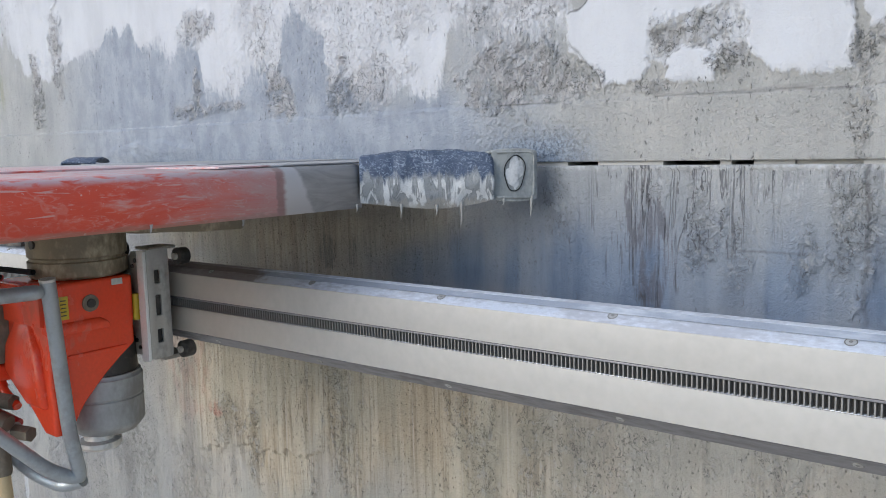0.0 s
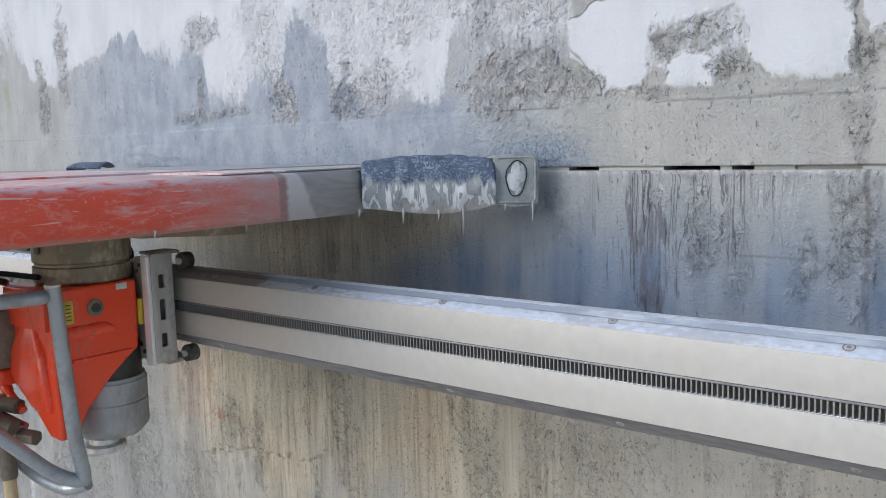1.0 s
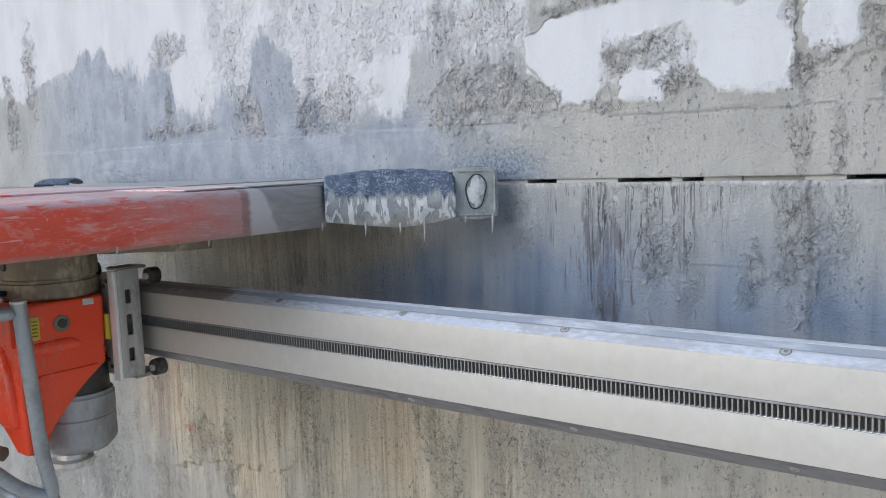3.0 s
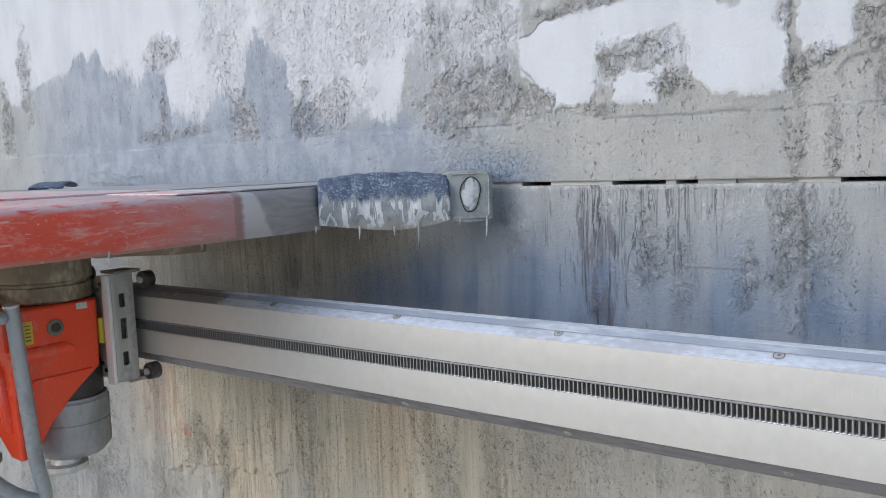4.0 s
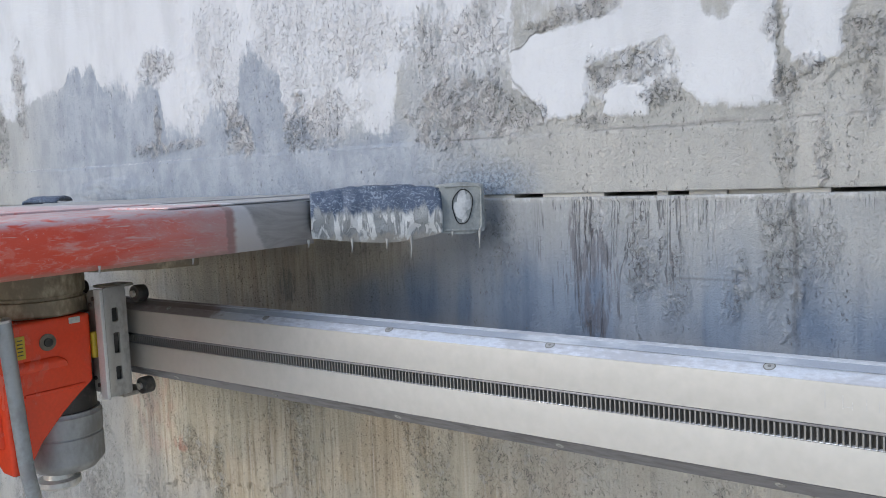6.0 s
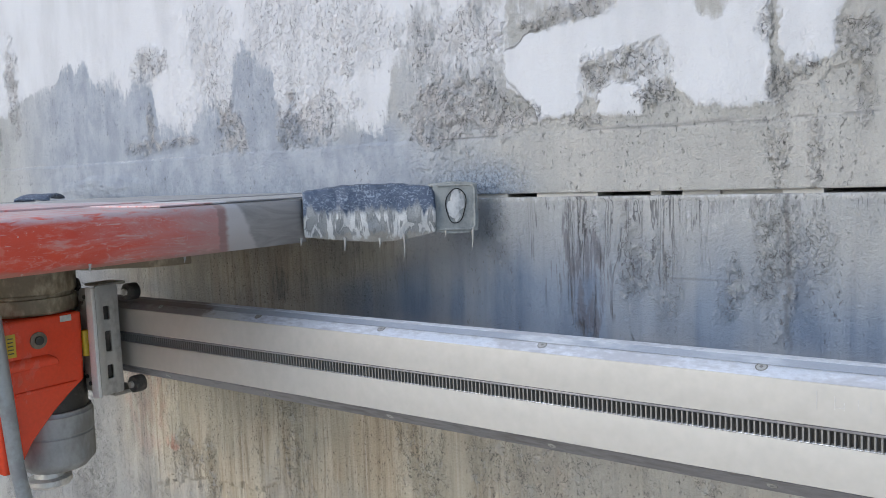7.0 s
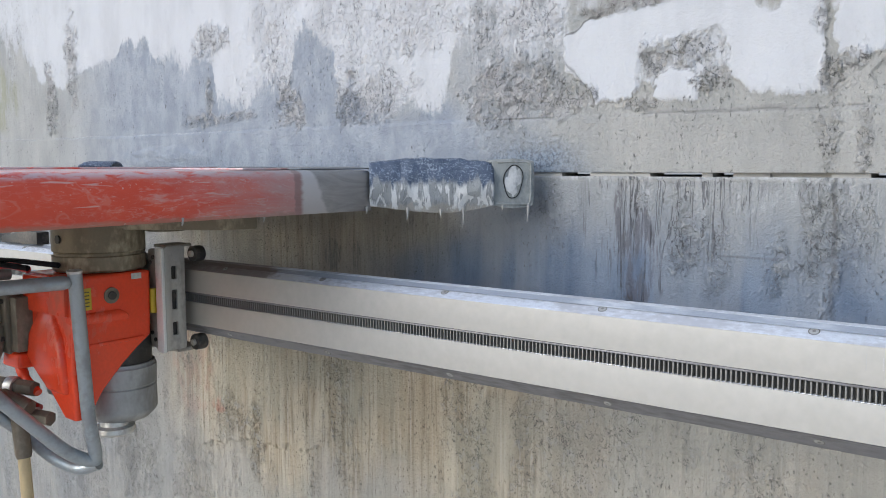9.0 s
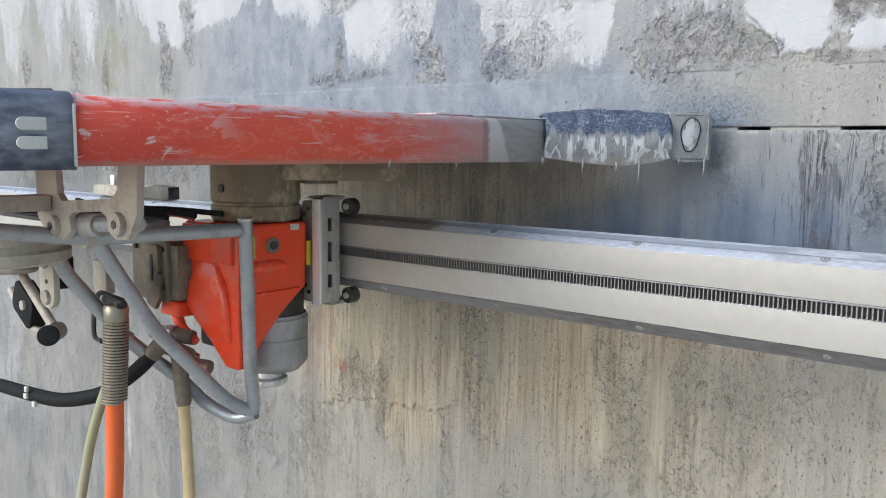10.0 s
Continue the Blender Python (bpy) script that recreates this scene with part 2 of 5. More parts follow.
YELLOW = worn("yellow_plastic", (0.68, 0.52, 0.04), (0.45, 0.38, 0.12), 0.4, 0, 0.3, 30)
RED = worn("red_plastic", (0.45, 0.035, 0.03), (0.25, 0.06, 0.05), 0.4, 0, 0.3, 30)
PALE = worn("pale_grey_label", (0.62, 0.63, 0.58), (0.42, 0.43, 0.38), 0.55, 0, 0.4, 30)
PENCIL = worn("pencil_line", (0.40, 0.40, 0.40), (0.55, 0.55, 0.53), 0.7, 0, 0.4, 60)
TOOTH = worn("worn_rack_tooth", (0.25, 0.25, 0.245), (0.11, 0.105, 0.10), 0.45, 0.6, 0.45, 60, (1, 1, 1), 0.1)
BLADE = worn("saw_blade_steel", (0.42, 0.41, 0.40), (0.22, 0.2, 0.18), 0.4, 0.8, 0.4, 20)
PLUG = worn("hardened_cement_slurry", (0.42, 0.415, 0.40), (0.30, 0.295, 0.285), 0.8, 0, 0.5, 40, (0.3, 1, 1), 0.5)
TAB = worn("dried_slurry_skin", (0.30, 0.315, 0.31), (0.19, 0.205, 0.21), 0.6, 0, 0.5, 45, (1, 1, 0.8), 0.6)
CHALK = worn("white_dried_slurry", (0.56, 0.57, 0.58), (0.36, 0.37, 0.38), 0.8, 0, 0.5, 60, (1, 1, 1), 0.5)
# one zinc plating in two painted tones: lit front edge, shaded slotted side
BRIGHT = worn("lit_zinc_plate", (0.82, 0.82, 0.80), (0.50, 0.48, 0.44), 0.36, 0.2, 0.32, 30, (1, 1, 0.6), 0.15)
ZINC = worn("shaded_zinc_plate", (0.50, 0.49, 0.46), (0.30, 0.28, 0.25), 0.4, 0.5, 0.45, 30, (1, 1, 0.6), 0.15)
SOIL = worn("trodden_site_ground", (0.50, 0.46, 0.40), (0.62, 0.57, 0.50), 0.9, 0, 0.5, 3, (1, 1, 1), 0.6)


STRIP = worn("dull_anodised_strip", (0.34, 0.375, 0.44), (0.50, 0.53, 0.58), 0.5, 0.4, 0.35, 40, (0.4, 1, 1.6), 0.15)


def smeared(m, x0, x1, colour, most):
    """Muddy brown wash over the stretch of rail beside the saw, with guard shade on cream."""
    g = Graph(m)
    old = g.b.inputs["Base Color"].links[0].from_socket
    blot = g.math("ADD", g.axis(0), g.math("MULTIPLY", g.math("SUBTRACT", g.noise(9, 5, (1, 1, 1.5), 0.65), 0.5), 0.5))
    g.join(g.mix(g.math("MULTIPLY", g.ramp(blot, x0, x1, most, 0.0), g.ramp(blot, -1.25, -1.05)), old, colour), g.b.inputs["Base Color"])


smeared(ALLOY, -0.56, -0.48, (0.20, 0.14, 0.115), 0.7)
smeared(STRIP, -0.56, -0.48, (0.17, 0.12, 0.10), 0.8)
# on the cream faces the tan holds both stain and the guard's shade
smeared(CREAM, -0.75, -0.30, (0.42, 0.365, 0.30), 0.4)


def guard_material():
    """Red paint, grey with dried slurry towards the wall, smeared with pale wipe marks."""
    m = material("red_guard_paint", 0.4)
    g = Graph(m)
    y, z = g.axis(1), g.axis(2)
    wipe = g.noise(13, 6, (1.5, 0.30, 1.5), 0.66, 2.6)
    fine = g.noise(70, 4, (1, 0.4, 1.4), 0.6, 0.4)
    red = g.mix(g.ramp(g.noise(8, 3, (1, 0.5, 1)), 0.35, 0.65), (0.74, 0.085, 0.040), (0.58, 0.062, 0.036))
    smear = g.ramp(g.math("ADD", g.math("MULTIPLY", wipe, 0.65), g.math("MULTIPLY", fine, 0.35)), 0.52, 0.70, 0.0, 0.55)
    scratch = g.ramp(g.noise(150, 3, (1, 0.06, 1.0), 0.5, 0.6), 0.66, 0.70, 0.0, 0.7)
    smear = g.math("MAXIMUM", smear, scratch)
    curl = g.ramp(g.math("ABSOLUTE", g.math("SUBTRACT", g.noise(9, 4, (1, 0.32, 1.2), 0.55, 0.9), 0.5)), 0.003, 0.014, 0.18, 0.0)
    curl = g.math("MULTIPLY", curl, g.ramp(g.noise(7, 4, (1, 0.6, 1), 0.6), 0.46, 0.58))
    smear = g.math("MAXIMUM", smear, curl)
    red = g.mix(smear, red, (0.68, 0.46, 0.42))
    blot = g.math("MULTIPLY", g.ramp(g.noise(30, 5, (1, 0.6, 1.1), 0.6, 0.8), 0.60, 0.66), g.ramp(y, -1.05, -1.20))
    red = g.mix(g.math("MULTIPLY", blot, 0.75), red, (0.66, 0.56, 0.52))
    spots = g.ramp(g.cells(34, (1, 0.7, 1)), 0.06, 0.10, 1.0, 0.0)
    red = g.mix(g.math("MULTIPLY", spots, g.ramp(fine, 0.5, 0.6)), red, (0.66, 0.60, 0.52))
    speck = g.math("MULTIPLY", g.ramp(g.noise(210, 3, (1, 0.8, 1), 0.6), 0.66, 0.71), g.ramp(g.noise(11, 4, (1, 0.5, 1), 0.6), 0.44, 0.60, 0.05, 0.7))
    red = g.mix(speck, red, (0.70, 0.58, 0.52))
    scuff = g.math("MULTIPLY", g.ramp(g.noise(95, 5, (1, 0.35, 1.2), 0.7, 1.4), 0.53, 0.66), g.ramp(y, -1.1, -0.5, 0.10, 0.60))
    red = g.mix(scuff, red, (0.70, 0.55, 0.53))
    haze = g.math("MULTIPLY", g.ramp(g.math("ADD", y, g.math("MULTIPLY", wipe, 0.5)), -0.60, -0.22), 0.75)
    red = g.mix(haze, red, (0.58, 0.46, 0.45))
    # paler top: dry slurry haze, plus the rim's highlight painted in
    top = g.math("MULTIPLY", g.ramp(z, 1.494, 1.508), 0.85)
    red = g.mix(g.math("MULTIPLY", top, g.ramp(fine, 0.35, 0.55)), red, (0.62, 0.52, 0.53))
    low = g.math("MULTIPLY", g.ramp(g.math("ADD", z, g.math("MULTIPLY", fine, 0.02)), 1.436, 1.444, 1.0, 0.0), 0.6)
    red = g.mix(low, red, (0.36, 0.25, 0.20))
    lean = g.math("ADD", y, 0.3625)
    lean = g.math("ADD", lean, g.math("MULTIPLY", g.math("SUBTRACT", fine, 0.5), 0.016))
    slant = g.math("ADD", lean, g.math("MULTIPLY", g.math("SUBTRACT", z, 1.45), 0.40))
    grey = g.mix(g.ramp(wipe, 0.35, 0.65), (0.33, 0.32, 0.315), (0.44, 0.43, 0.425))
    base = g.mix(g.ramp(lean, -0.166, -0.160), red, g.mix(0.5, (0.45, 0.16, 0.13), grey))
    base = g.mix(g.ramp(lean, -0.150, -0.138), base, g.mix(g.ramp(z, 1.40, 1.48), (0.58, 0.55, 0.53), (0.66, 0.64, 0.64)))
    base = g.mix(g.ramp(slant, -0.094, -0.082), base, grey)
    g.out(base, g.ramp(lean, -0.16, -0.10, 0.30, 0.75), g.math("ADD", fine, g.noise(190, 3)), 0.35, 0.0015)
    return m


def crust_material():
    """Slurry crust: dark and rippled above, with pale dried runs below."""
    m = material("slurry_crust", 0.6)
    g = Graph(m)
    ripple = g.noise(80, 5, (1, 1, 1.4), 0.6, 2.4)
    runs = g.noise(36, 4, (1.4, 1.4, 0.24), 0.55, 0.8)
    z = g.axis(2)
    dark = g.mix(g.ramp(ripple, 0.50, 0.64), (0.065, 0.090, 0.145), (0.24, 0.29, 0.37))
    pale = g.mix(g.ramp(runs, 0.49, 0.54), (0.30, 0.315, 0.325), (0.62, 0.63, 0.635))
    rim = g.ramp(g.math("ABSOLUTE", g.math("SUBTRACT", runs, 0.465)), 0.006, 0.020, 0.6, 0.0)
    pale = g.mix(rim, pale, (0.16, 0.165, 0.18))
    edge = g.math("ADD", z, g.math("MULTIPLY", g.math("SUBTRACT", runs, 0.5), 0.07))
    base = g.mix(g.ramp(edge, 1.475, 1.492), pale, dark)
    base = g.mix(g.ramp(edge, 1.425, 1.438, 1.0, 0.0), base, (0.34, 0.325, 0.30))
    g.out(base, 0.55, ripple, 0.8, 0.004)
    return m


GUARD, CRUST = guard_material(), crust_material()


# ---- shapes ----
def empty(name, label, category, group=""):
    return tagged(new(name), label, category, group)


def part(name, bm, mat, parent=None, label="", smooth=True):
    me = bpy.data.meshes.new(name)
    bm.to_mesh(me)
    bm.free()
    me.materials.append(mat)
    if smooth:
        me.polygons.foreach_set("use_smooth", [True] * len(me.polygons))
        me.set_sharp_from_angle(angle=radians(38))
    ob = new(name, me)
    if parent:
        ob.parent = parent
    if label:
        ob["label"] = label
    return ob


def bevelled(bm, width, segments=2, angle=30):
    edges = [e for e in bm.edges if len(e.link_faces) == 2 and e.calc_face_angle(0) > radians(angle)]
    if width > 0:
        bmesh.ops.bevel(bm, geom=edges, offset=width, segments=segments, profile=0.6, affect="EDGES", clamp_overlap=True)
    return bm


def box(x0, x1, y0, y1, z0, z1, bevel=0.002, m=None):
    bm = bmesh.new()
    bmesh.ops.create_cube(bm, size=1)
    for v in bm.verts:
        v.co = ((x0 + x1) / 2 + v.co.x * (x1 - x0), (y0 + y1) / 2 + v.co.y * (y1 - y0), (z0 + z1) / 2 + v.co.z * (z1 - z0))
    bevelled(bm, bevel)
    if m:
        bm.transform(m)
    return bm


def rod(a, b, r, r2=None, segs=24, bevel=0.0):
    """A round bar from a to b."""
    a, b = Vector(a), Vector(b)
    bm = bmesh.new()
    bmesh.ops.create_cone(bm, cap_ends=True, segments=segs, radius1=r, radius2=r if r2 is None else r2, depth=(b - a).length)
    bevelled(bm, bevel, 2, 60)
    bm.transform(Matrix.Translation((a + b) / 2) @ (b - a).to_track_quat("Z", "Y").to_matrix().to_4x4())
    return bm


def smooth_line(points, bend=0.04, steps=6):
    """The points as a line with rounded corners."""
    pts = [Vector(p) for p in points]
    out = [pts[0]]
    for a, b, c in zip(pts, pts[1:], pts[2:]):
        r = min(bend, (a - b).length * 0.48, (c - b).length * 0.48)
        p, q = b + (a - b).normalized() * r, b + (c - b).normalized() * r
        for i in range(steps + 1):
            u = i / steps
            out.append(p.lerp(b, u).lerp(b.lerp(q, u), u))
    return out + [pts[-1]]


def sweep(line, r, segs=14):
    """A round tube along a line of points; r is one radius or one for each point."""
    line = [Vector(p) for p in line]
    bm = bmesh.new()
    n = len(line)
    rings, side = [], None
    for i, p in enumerate(line):
        d = (line[min(i + 1, n - 1)] - line[max(i - 1, 0)]).normalized()
        if side is None:
            side = d.orthogonal().normalized()
        side = (side - d * side.dot(d)).normalized()
        up = d.cross(side)
        rr = r[i] if isinstance(r, list) else r
        rings.append([bm.verts.new(p + (side * math.cos(k * math.tau / segs) + up * math.sin(k * math.tau / segs)) * rr) for k in range(segs)])
    for a, b in zip(rings, rings[1:]):
        for k in range(segs):
            bm.faces.new((a[k], a[(k + 1) % segs], b[(k + 1) % segs], b[k]))
    bm.faces.new(rings[0][::-1])
    bm.faces.new(rings[-1])
    return bm


def extruded(outline, lo, hi, place, bevel=0.002, holes=()):
    """A flat outline (u, v) pulled from lo to hi; place(u, v, w) gives the point. holes: outlines cut through."""
    bm = bmesh.new()
    loops = []
    for w in (lo, hi):
        edges = []
        for poly in (outline, *holes):
            vs = [bm.verts.new(place(u, v, w)) for u, v in poly]
            edges += [bm.edges.new((vs[i], vs[(i + 1) % len(vs)])) for i in range(len(vs))]
            loops.append(vs)
        bmesh.ops.triangle_fill(bm, use_beauty=True, use_dissolve=True, edges=edges)
    half = len(loops) // 2
    for a, b in zip(loops[:half], loops[half:]):
        for i in range(len(a)):
            j = (i + 1) % len(a)
            bm.faces.new((a[i], a[j], b[j], b[i]))
    bmesh.ops.recalc_face_normals(bm, faces=bm.faces)
    return bevelled(bm, bevel, 2, 50)


def lathe(profile, centre, segs=36):
    """A turned body about an upright axis; profile: (radius, z) from below."""
    bm = bmesh.new()
    rings = []
    for r, z in profile:
        rings.append([bm.verts.new((centre[0] + r * math.cos(k * math.tau / segs), centre[1] + r * math.sin(k * math.tau / segs), z)) for k in range(segs)])
    for a, b in zip(rings, rings[1:]):
        for k in range(segs):
            bm.faces.new((a[k], a[(k + 1) % segs], b[(k + 1) % segs], b[k]))
    bm.faces.new(rings[0][::-1])
    bm.faces.new(rings[-1])
    return bm


def rounded(u0, u1, v0, v1, r, steps=4):
    """The outline of a rectangle with round corners."""
    out = []
    for cu, cv, a0 in ((u1 - r, v1 - r, 0), (u0 + r, v1 - r, 90), (u0 + r, v0 + r, 180), (u1 - r, v0 + r, 270)):
        for i in range(steps + 1):
            a = radians(a0 + 90 * i / steps)
            out.append((cu + r * math.cos(a), cv + r * math.sin(a)))
    return out


# ---- wall relief ----
def lattice(ix, iz, seed):
    h = (ix.astype(np.int64) * 374761393 + iz.astype(np.int64) * 668265263 + seed * 974711) & 0xFFFFFFFF
    h = ((h ^ (h >> 13)) * 1274126177) & 0xFFFFFFFF
    return ((h ^ (h >> 16)) & 0xFFFF) / 65535.0


def value(x, z, seed):
    ix, iz = np.floor(x), np.floor(z)
    fx, fz = x - ix, z - iz
    fx, fz = fx * fx * (3 - 2 * fx), fz * fz * (3 - 2 * fz)
    a, b = lattice(ix, iz, seed), lattice(ix + 1, iz, seed)
    c, d = lattice(ix, iz + 1, seed), lattice(ix + 1, iz + 1, seed)
    return (a * (1 - fx) + b * fx) * (1 - fz) + (c * (1 - fx) + d * fx) * fz


def fbm(x, z, sx, sz, seed, octaves=5, gain=0.55):
    total, amp, norm = 0, 1.0, 0
    for k in range(octaves):
        total = total + amp * value(x * sx * 2 ** k + 17.3 * k, z * sz * 2 ** k + 5.1 * k, seed + k)
        norm += amp
        amp *= gain
    return total / norm


def step(v, lo, hi):
    u = np.clip((v - lo) / (hi - lo), 0, 1)
    return u * u * (3 - 2 * u)


def spot(x, z, cx, cz, rx, rz, warp):
    return step(1.25 - np.hypot((x - cx) / rx, (z - cz) / rz) + warp, 0.0, 0.5)


def wall_block(name, label, xs, zs, relief, masks, back, parent=None):
    X, Z = np.meshgrid(xs, zs)
    Y = relief(X, Z)
    nz, nx = X.shape
    front = np.stack([X, Y, Z], -1).reshape(-1, 3)
    idx = np.arange(nx * nz).reshape(nz, nx)
    quads = np.stack([idx[:-1, :-1], idx[:-1, 1:], idx[1:, 1:], idx[1:, :-1]], -1).reshape(-1, 4)
    rim = np.concatenate([idx[0, :], idx[1:, -1], idx[-1, -2::-1], idx[-2:0:-1, 0]])
    rear = front[rim].copy()
    rear[:, 1] = back
    base = nx * nz
    m = len(rim)
    k = np.arange(m)
    sides = np.stack([rim[k], base + k, base + (k + 1) % m, rim[(k + 1) % m]], -1)
    me = bpy.data.meshes.new(name)
    me.from_pydata(np.concatenate([front, rear]).tolist(), [], np.concatenate([quads, sides]).tolist() + [list(range(base + m - 1, base - 1, -1))])
    for key, f in masks(X, Z, Y).items():
        a = me.attributes.new(key, "FLOAT", "POINT")
        a.data.foreach_set("value", np.concatenate([np.clip(f, 0, 1).ravel(), np.zeros(m)]).astype(np.float32))
    me.materials.append(WALL)
    me.polygons.foreach_set("use_smooth", [True] * (len(quads)) + [False] * (m + 1))
    ob = new(name, me)
    return tagged(ob, label, "wall", "", "structure")


def stations(lo, fine_lo, fine_hi, hi, fine, coarse):
    return np.concatenate([np.arange(lo, fine_lo, coarse), np.arange(fine_lo, fine_hi, fine), np.arange(fine_hi, hi, coarse), [hi]])


XS = np.concatenate([stations(-9.0, -3.6, -1.4, -1.4, 0.008, 0.035)[:-1], stations(-1.4, -1.4, -0.35, -0.35, 0.0042, 0.035)[:-1], stations(-0.35, -0.35, 0.78, 9.0, 0.0029, 0.035)])
# lower edge of the limewash along the wall: x, height
LIME_EDGE = [(-9.0, 1.88), (-3.5, 1.90), (-3.1, 1.98), (-2.75, 1.90), (-2.289, 1.839), (-2.16, 1.809), (-2.03, 1.866), (-1.87, 1.885), (-1.797, 1.893), (-1.763, 1.946), (-1.706, 1.964), (-1.679, 1.915),
             (-1.638, 1.951), (-1.60, 1.94), (-1.565, 1.871), (-1.514, 1.881), (-1.438, 1.856), (-1.397, 1.808), (-1.36, 1.857), (-1.30, 1.86), (-1.25, 1.83), (-1.236, 1.715), (-1.149, 1.697),
             (-1.096, 1.685), (-1.052, 1.715), (-1.008, 1.768), (-0.959, 1.757), (-0.901, 1.721), (-0.875, 1.86), (-0.835, 1.903), (-0.782, 1.858), (-0.722, 1.834), (-0.712, 1.745)]
LIME_EDGE_NEAR = [(-0.685, 1.706), (-0.662, 1.726), (-0.633, 1.688), (-0.604, 1.657), (-0.544, 1.654), (-0.513, 1.666), (-0.445, 1.675), (-0.419, 1.66), (-0.355, 1.652), (-0.33, 1.694),
                  (-0.308, 1.80), (-0.26, 1.81), (-0.246, 1.759), (-0.165, 1.764), (-0.073, 1.767), (-0.014, 1.772), (0.01, 1.95), (0.72, 1.95), (0.80, 1.72), (1.3, 1.74), (9.0, 1.75)]
# sound coats of limewash with broken borders
COAT = [(-0.002, 1.804), (0.002, 1.729), (0.023, 1.721), (0.039, 1.706), (0.059, 1.691), (0.068, 1.673), (0.073, 1.656), (0.156, 1.658), (0.18, 1.682), (0.171, 1.719), (0.178, 1.746), (0.203, 1.762),
        (0.233, 1.769), (0.275, 1.782), (0.303, 1.791), (0.348, 1.79), (0.363, 1.752), (0.368, 1.71), (0.384, 1.683), (0.41, 1.663), (0.441, 1.656), (0.544, 1.652), (0.547, 1.712), (0.542, 1.77),
        (0.531, 1.98), (0.261, 1.98), (0.257, 1.861), (0.211, 1.846), (0.162, 1.844), (0.104, 1.837), (0.057, 1.834)]
COAT_BEYOND = [(0.558, 1.758), (0.567, 1.719), (0.594, 1.711), (0.63, 1.717), (0.647, 1.729), (0.647, 1.774), (0.664, 1.808), (0.663, 1.98), (0.549, 1.98)]
DOME = [(0.214, 1.66), (0.212, 1.693), (0.226, 1.711), (0.244, 1.72), (0.279, 1.711), (0.302, 1.701), (0.31, 1.679), (0.31, 1.647), (0.26, 1.642)]
INSET = [(0.63, 1.656), (0.621, 1.685), (0.638, 1.704), (0.664, 1.71), (0.689, 1.705), (0.689, 1.651)]
# broken plaster: centre x, z, radii, strength
SPALLS = [(-2.10, 1.917, 0.045, 0.15, 1), (-2.26, 1.763, 0.04, 0.146, 1), (-1.255, 1.915, 0.08, 0.049, 0.8), (-1.276, 1.747, 0.017, 0.054, 1), (-1.31, 1.663, 0.088, 0.022, 1), (-0.892, 1.689, 0.052, 0.054, 1),
          (-0.922, 1.754, 0.034, 0.028, 0.9), (-0.665, 1.69, 0.055, 0.058, 1), (-0.649, 1.754, 0.025, 0.029, 1), (-0.57, 1.712, 0.11, 0.07, 0.6), (-0.453, 1.833, 0.026, 0.067, 0.6),
          (-0.412, 1.896, 0.11, 0.08, 0.4), (-0.971, 1.876, 0.029, 0.109, 0.4), (-1.15, 1.672, 0.082, 0.014, 0.8), (-2.99, 1.80, 0.04, 0.12, 0.9), (-2.72, 1.74, 0.03, 0.09, 0.9), (-3.47, 1.78, 0.04, 0.1, 0.9)]
SPALLS_NEAR = [(-0.144, 1.699, 0.101, 0.077, 1), (-0.063, 1.729, 0.038, 0.054, 1), (-0.203, 1.634, 0.064, 0.008, 1), (-0.011, 1.671, 0.085, 0.042, 0.8), (-0.208, 1.856, 0.096, 0.075, 0.55), (-0.069, 1.85, 0.073, 0.06, 0.6),
               (0.175, 1.866, 0.07, 0.017, 1), (0.095, 1.850, 0.05, 0.012, 1), (0.208, 1.737, 0.034, 0.040, 0.9), (0.28, 1.752, 0.056, 0.030, 0.8), (0.338, 1.69, 0.038, 0.022, 1), (0.194, 1.648, 0.05, 0.012, 0.8)]
SPALLS_BEYOND = [(0.535, 1.80, 0.014, 0.026, 0.9), (0.558, 1.682, 0.019, 0.042, 1), (0.558, 1.571, 0.02, 0.066, 0.8), (0.614, 1.571, 0.016, 0.057, 0.8), (0.59, 1.715, 0.024, 0.018, 1), (0.68, 1.752, 0.033, 0.036, 1),
                 (0.69, 1.661, 0.012, 0.064, 0.9)]


def inside(X, Z, outline, soft):
    """How far each place lies within an outline, from 0 outside to 1 inside."""
    n = len(outline)
    best = np.full(X.shape, 9.0)
    within = np.zeros(X.shape, bool)
    for i in range(n):
        (ax, az), (bx, bz) = outline[i], outline[(i + 1) % n]
        dx, dz = bx - ax, bz - az
        u = np.clip(((X - ax) * dx + (Z - az) * dz) / (dx * dx + dz * dz), 0, 1)
        best = np.minimum(best, np.hypot(X - ax - u * dx, Z - az - u * dz))
        if abs(dz) > 1e-9:
            within ^= ((az > Z) != (bz > Z)) & (X < ax + (Z - az) / dz * dx)
    return step(np.where(within, best, -best), -soft, soft)


def warped(X, Z):
    """Places pushed about a little, so that borders are crumbly."""
    return (X + (fbm(X, Z, 38, 38, 62, 5, 0.7) - 0.5) * 0.036, Z + (fbm(X, Z, 38, 38, 67, 5, 0.7) - 0.5) * 0.036)


def broken(X, Z):
    warp = (fbm(X, Z, 26, 22, 40, 6, 0.72) - 0.5) * 2.2
    out = np.zeros_like(X)
    for cx, cz, rx, rz, most in SPALLS + SPALLS_NEAR + SPALLS_BEYOND:
        out = np.maximum(out, most * step(1.25 - np.hypot((X - cx) / rx, (Z - cz) / rz) + warp, -0.1, 0.7))
    return out


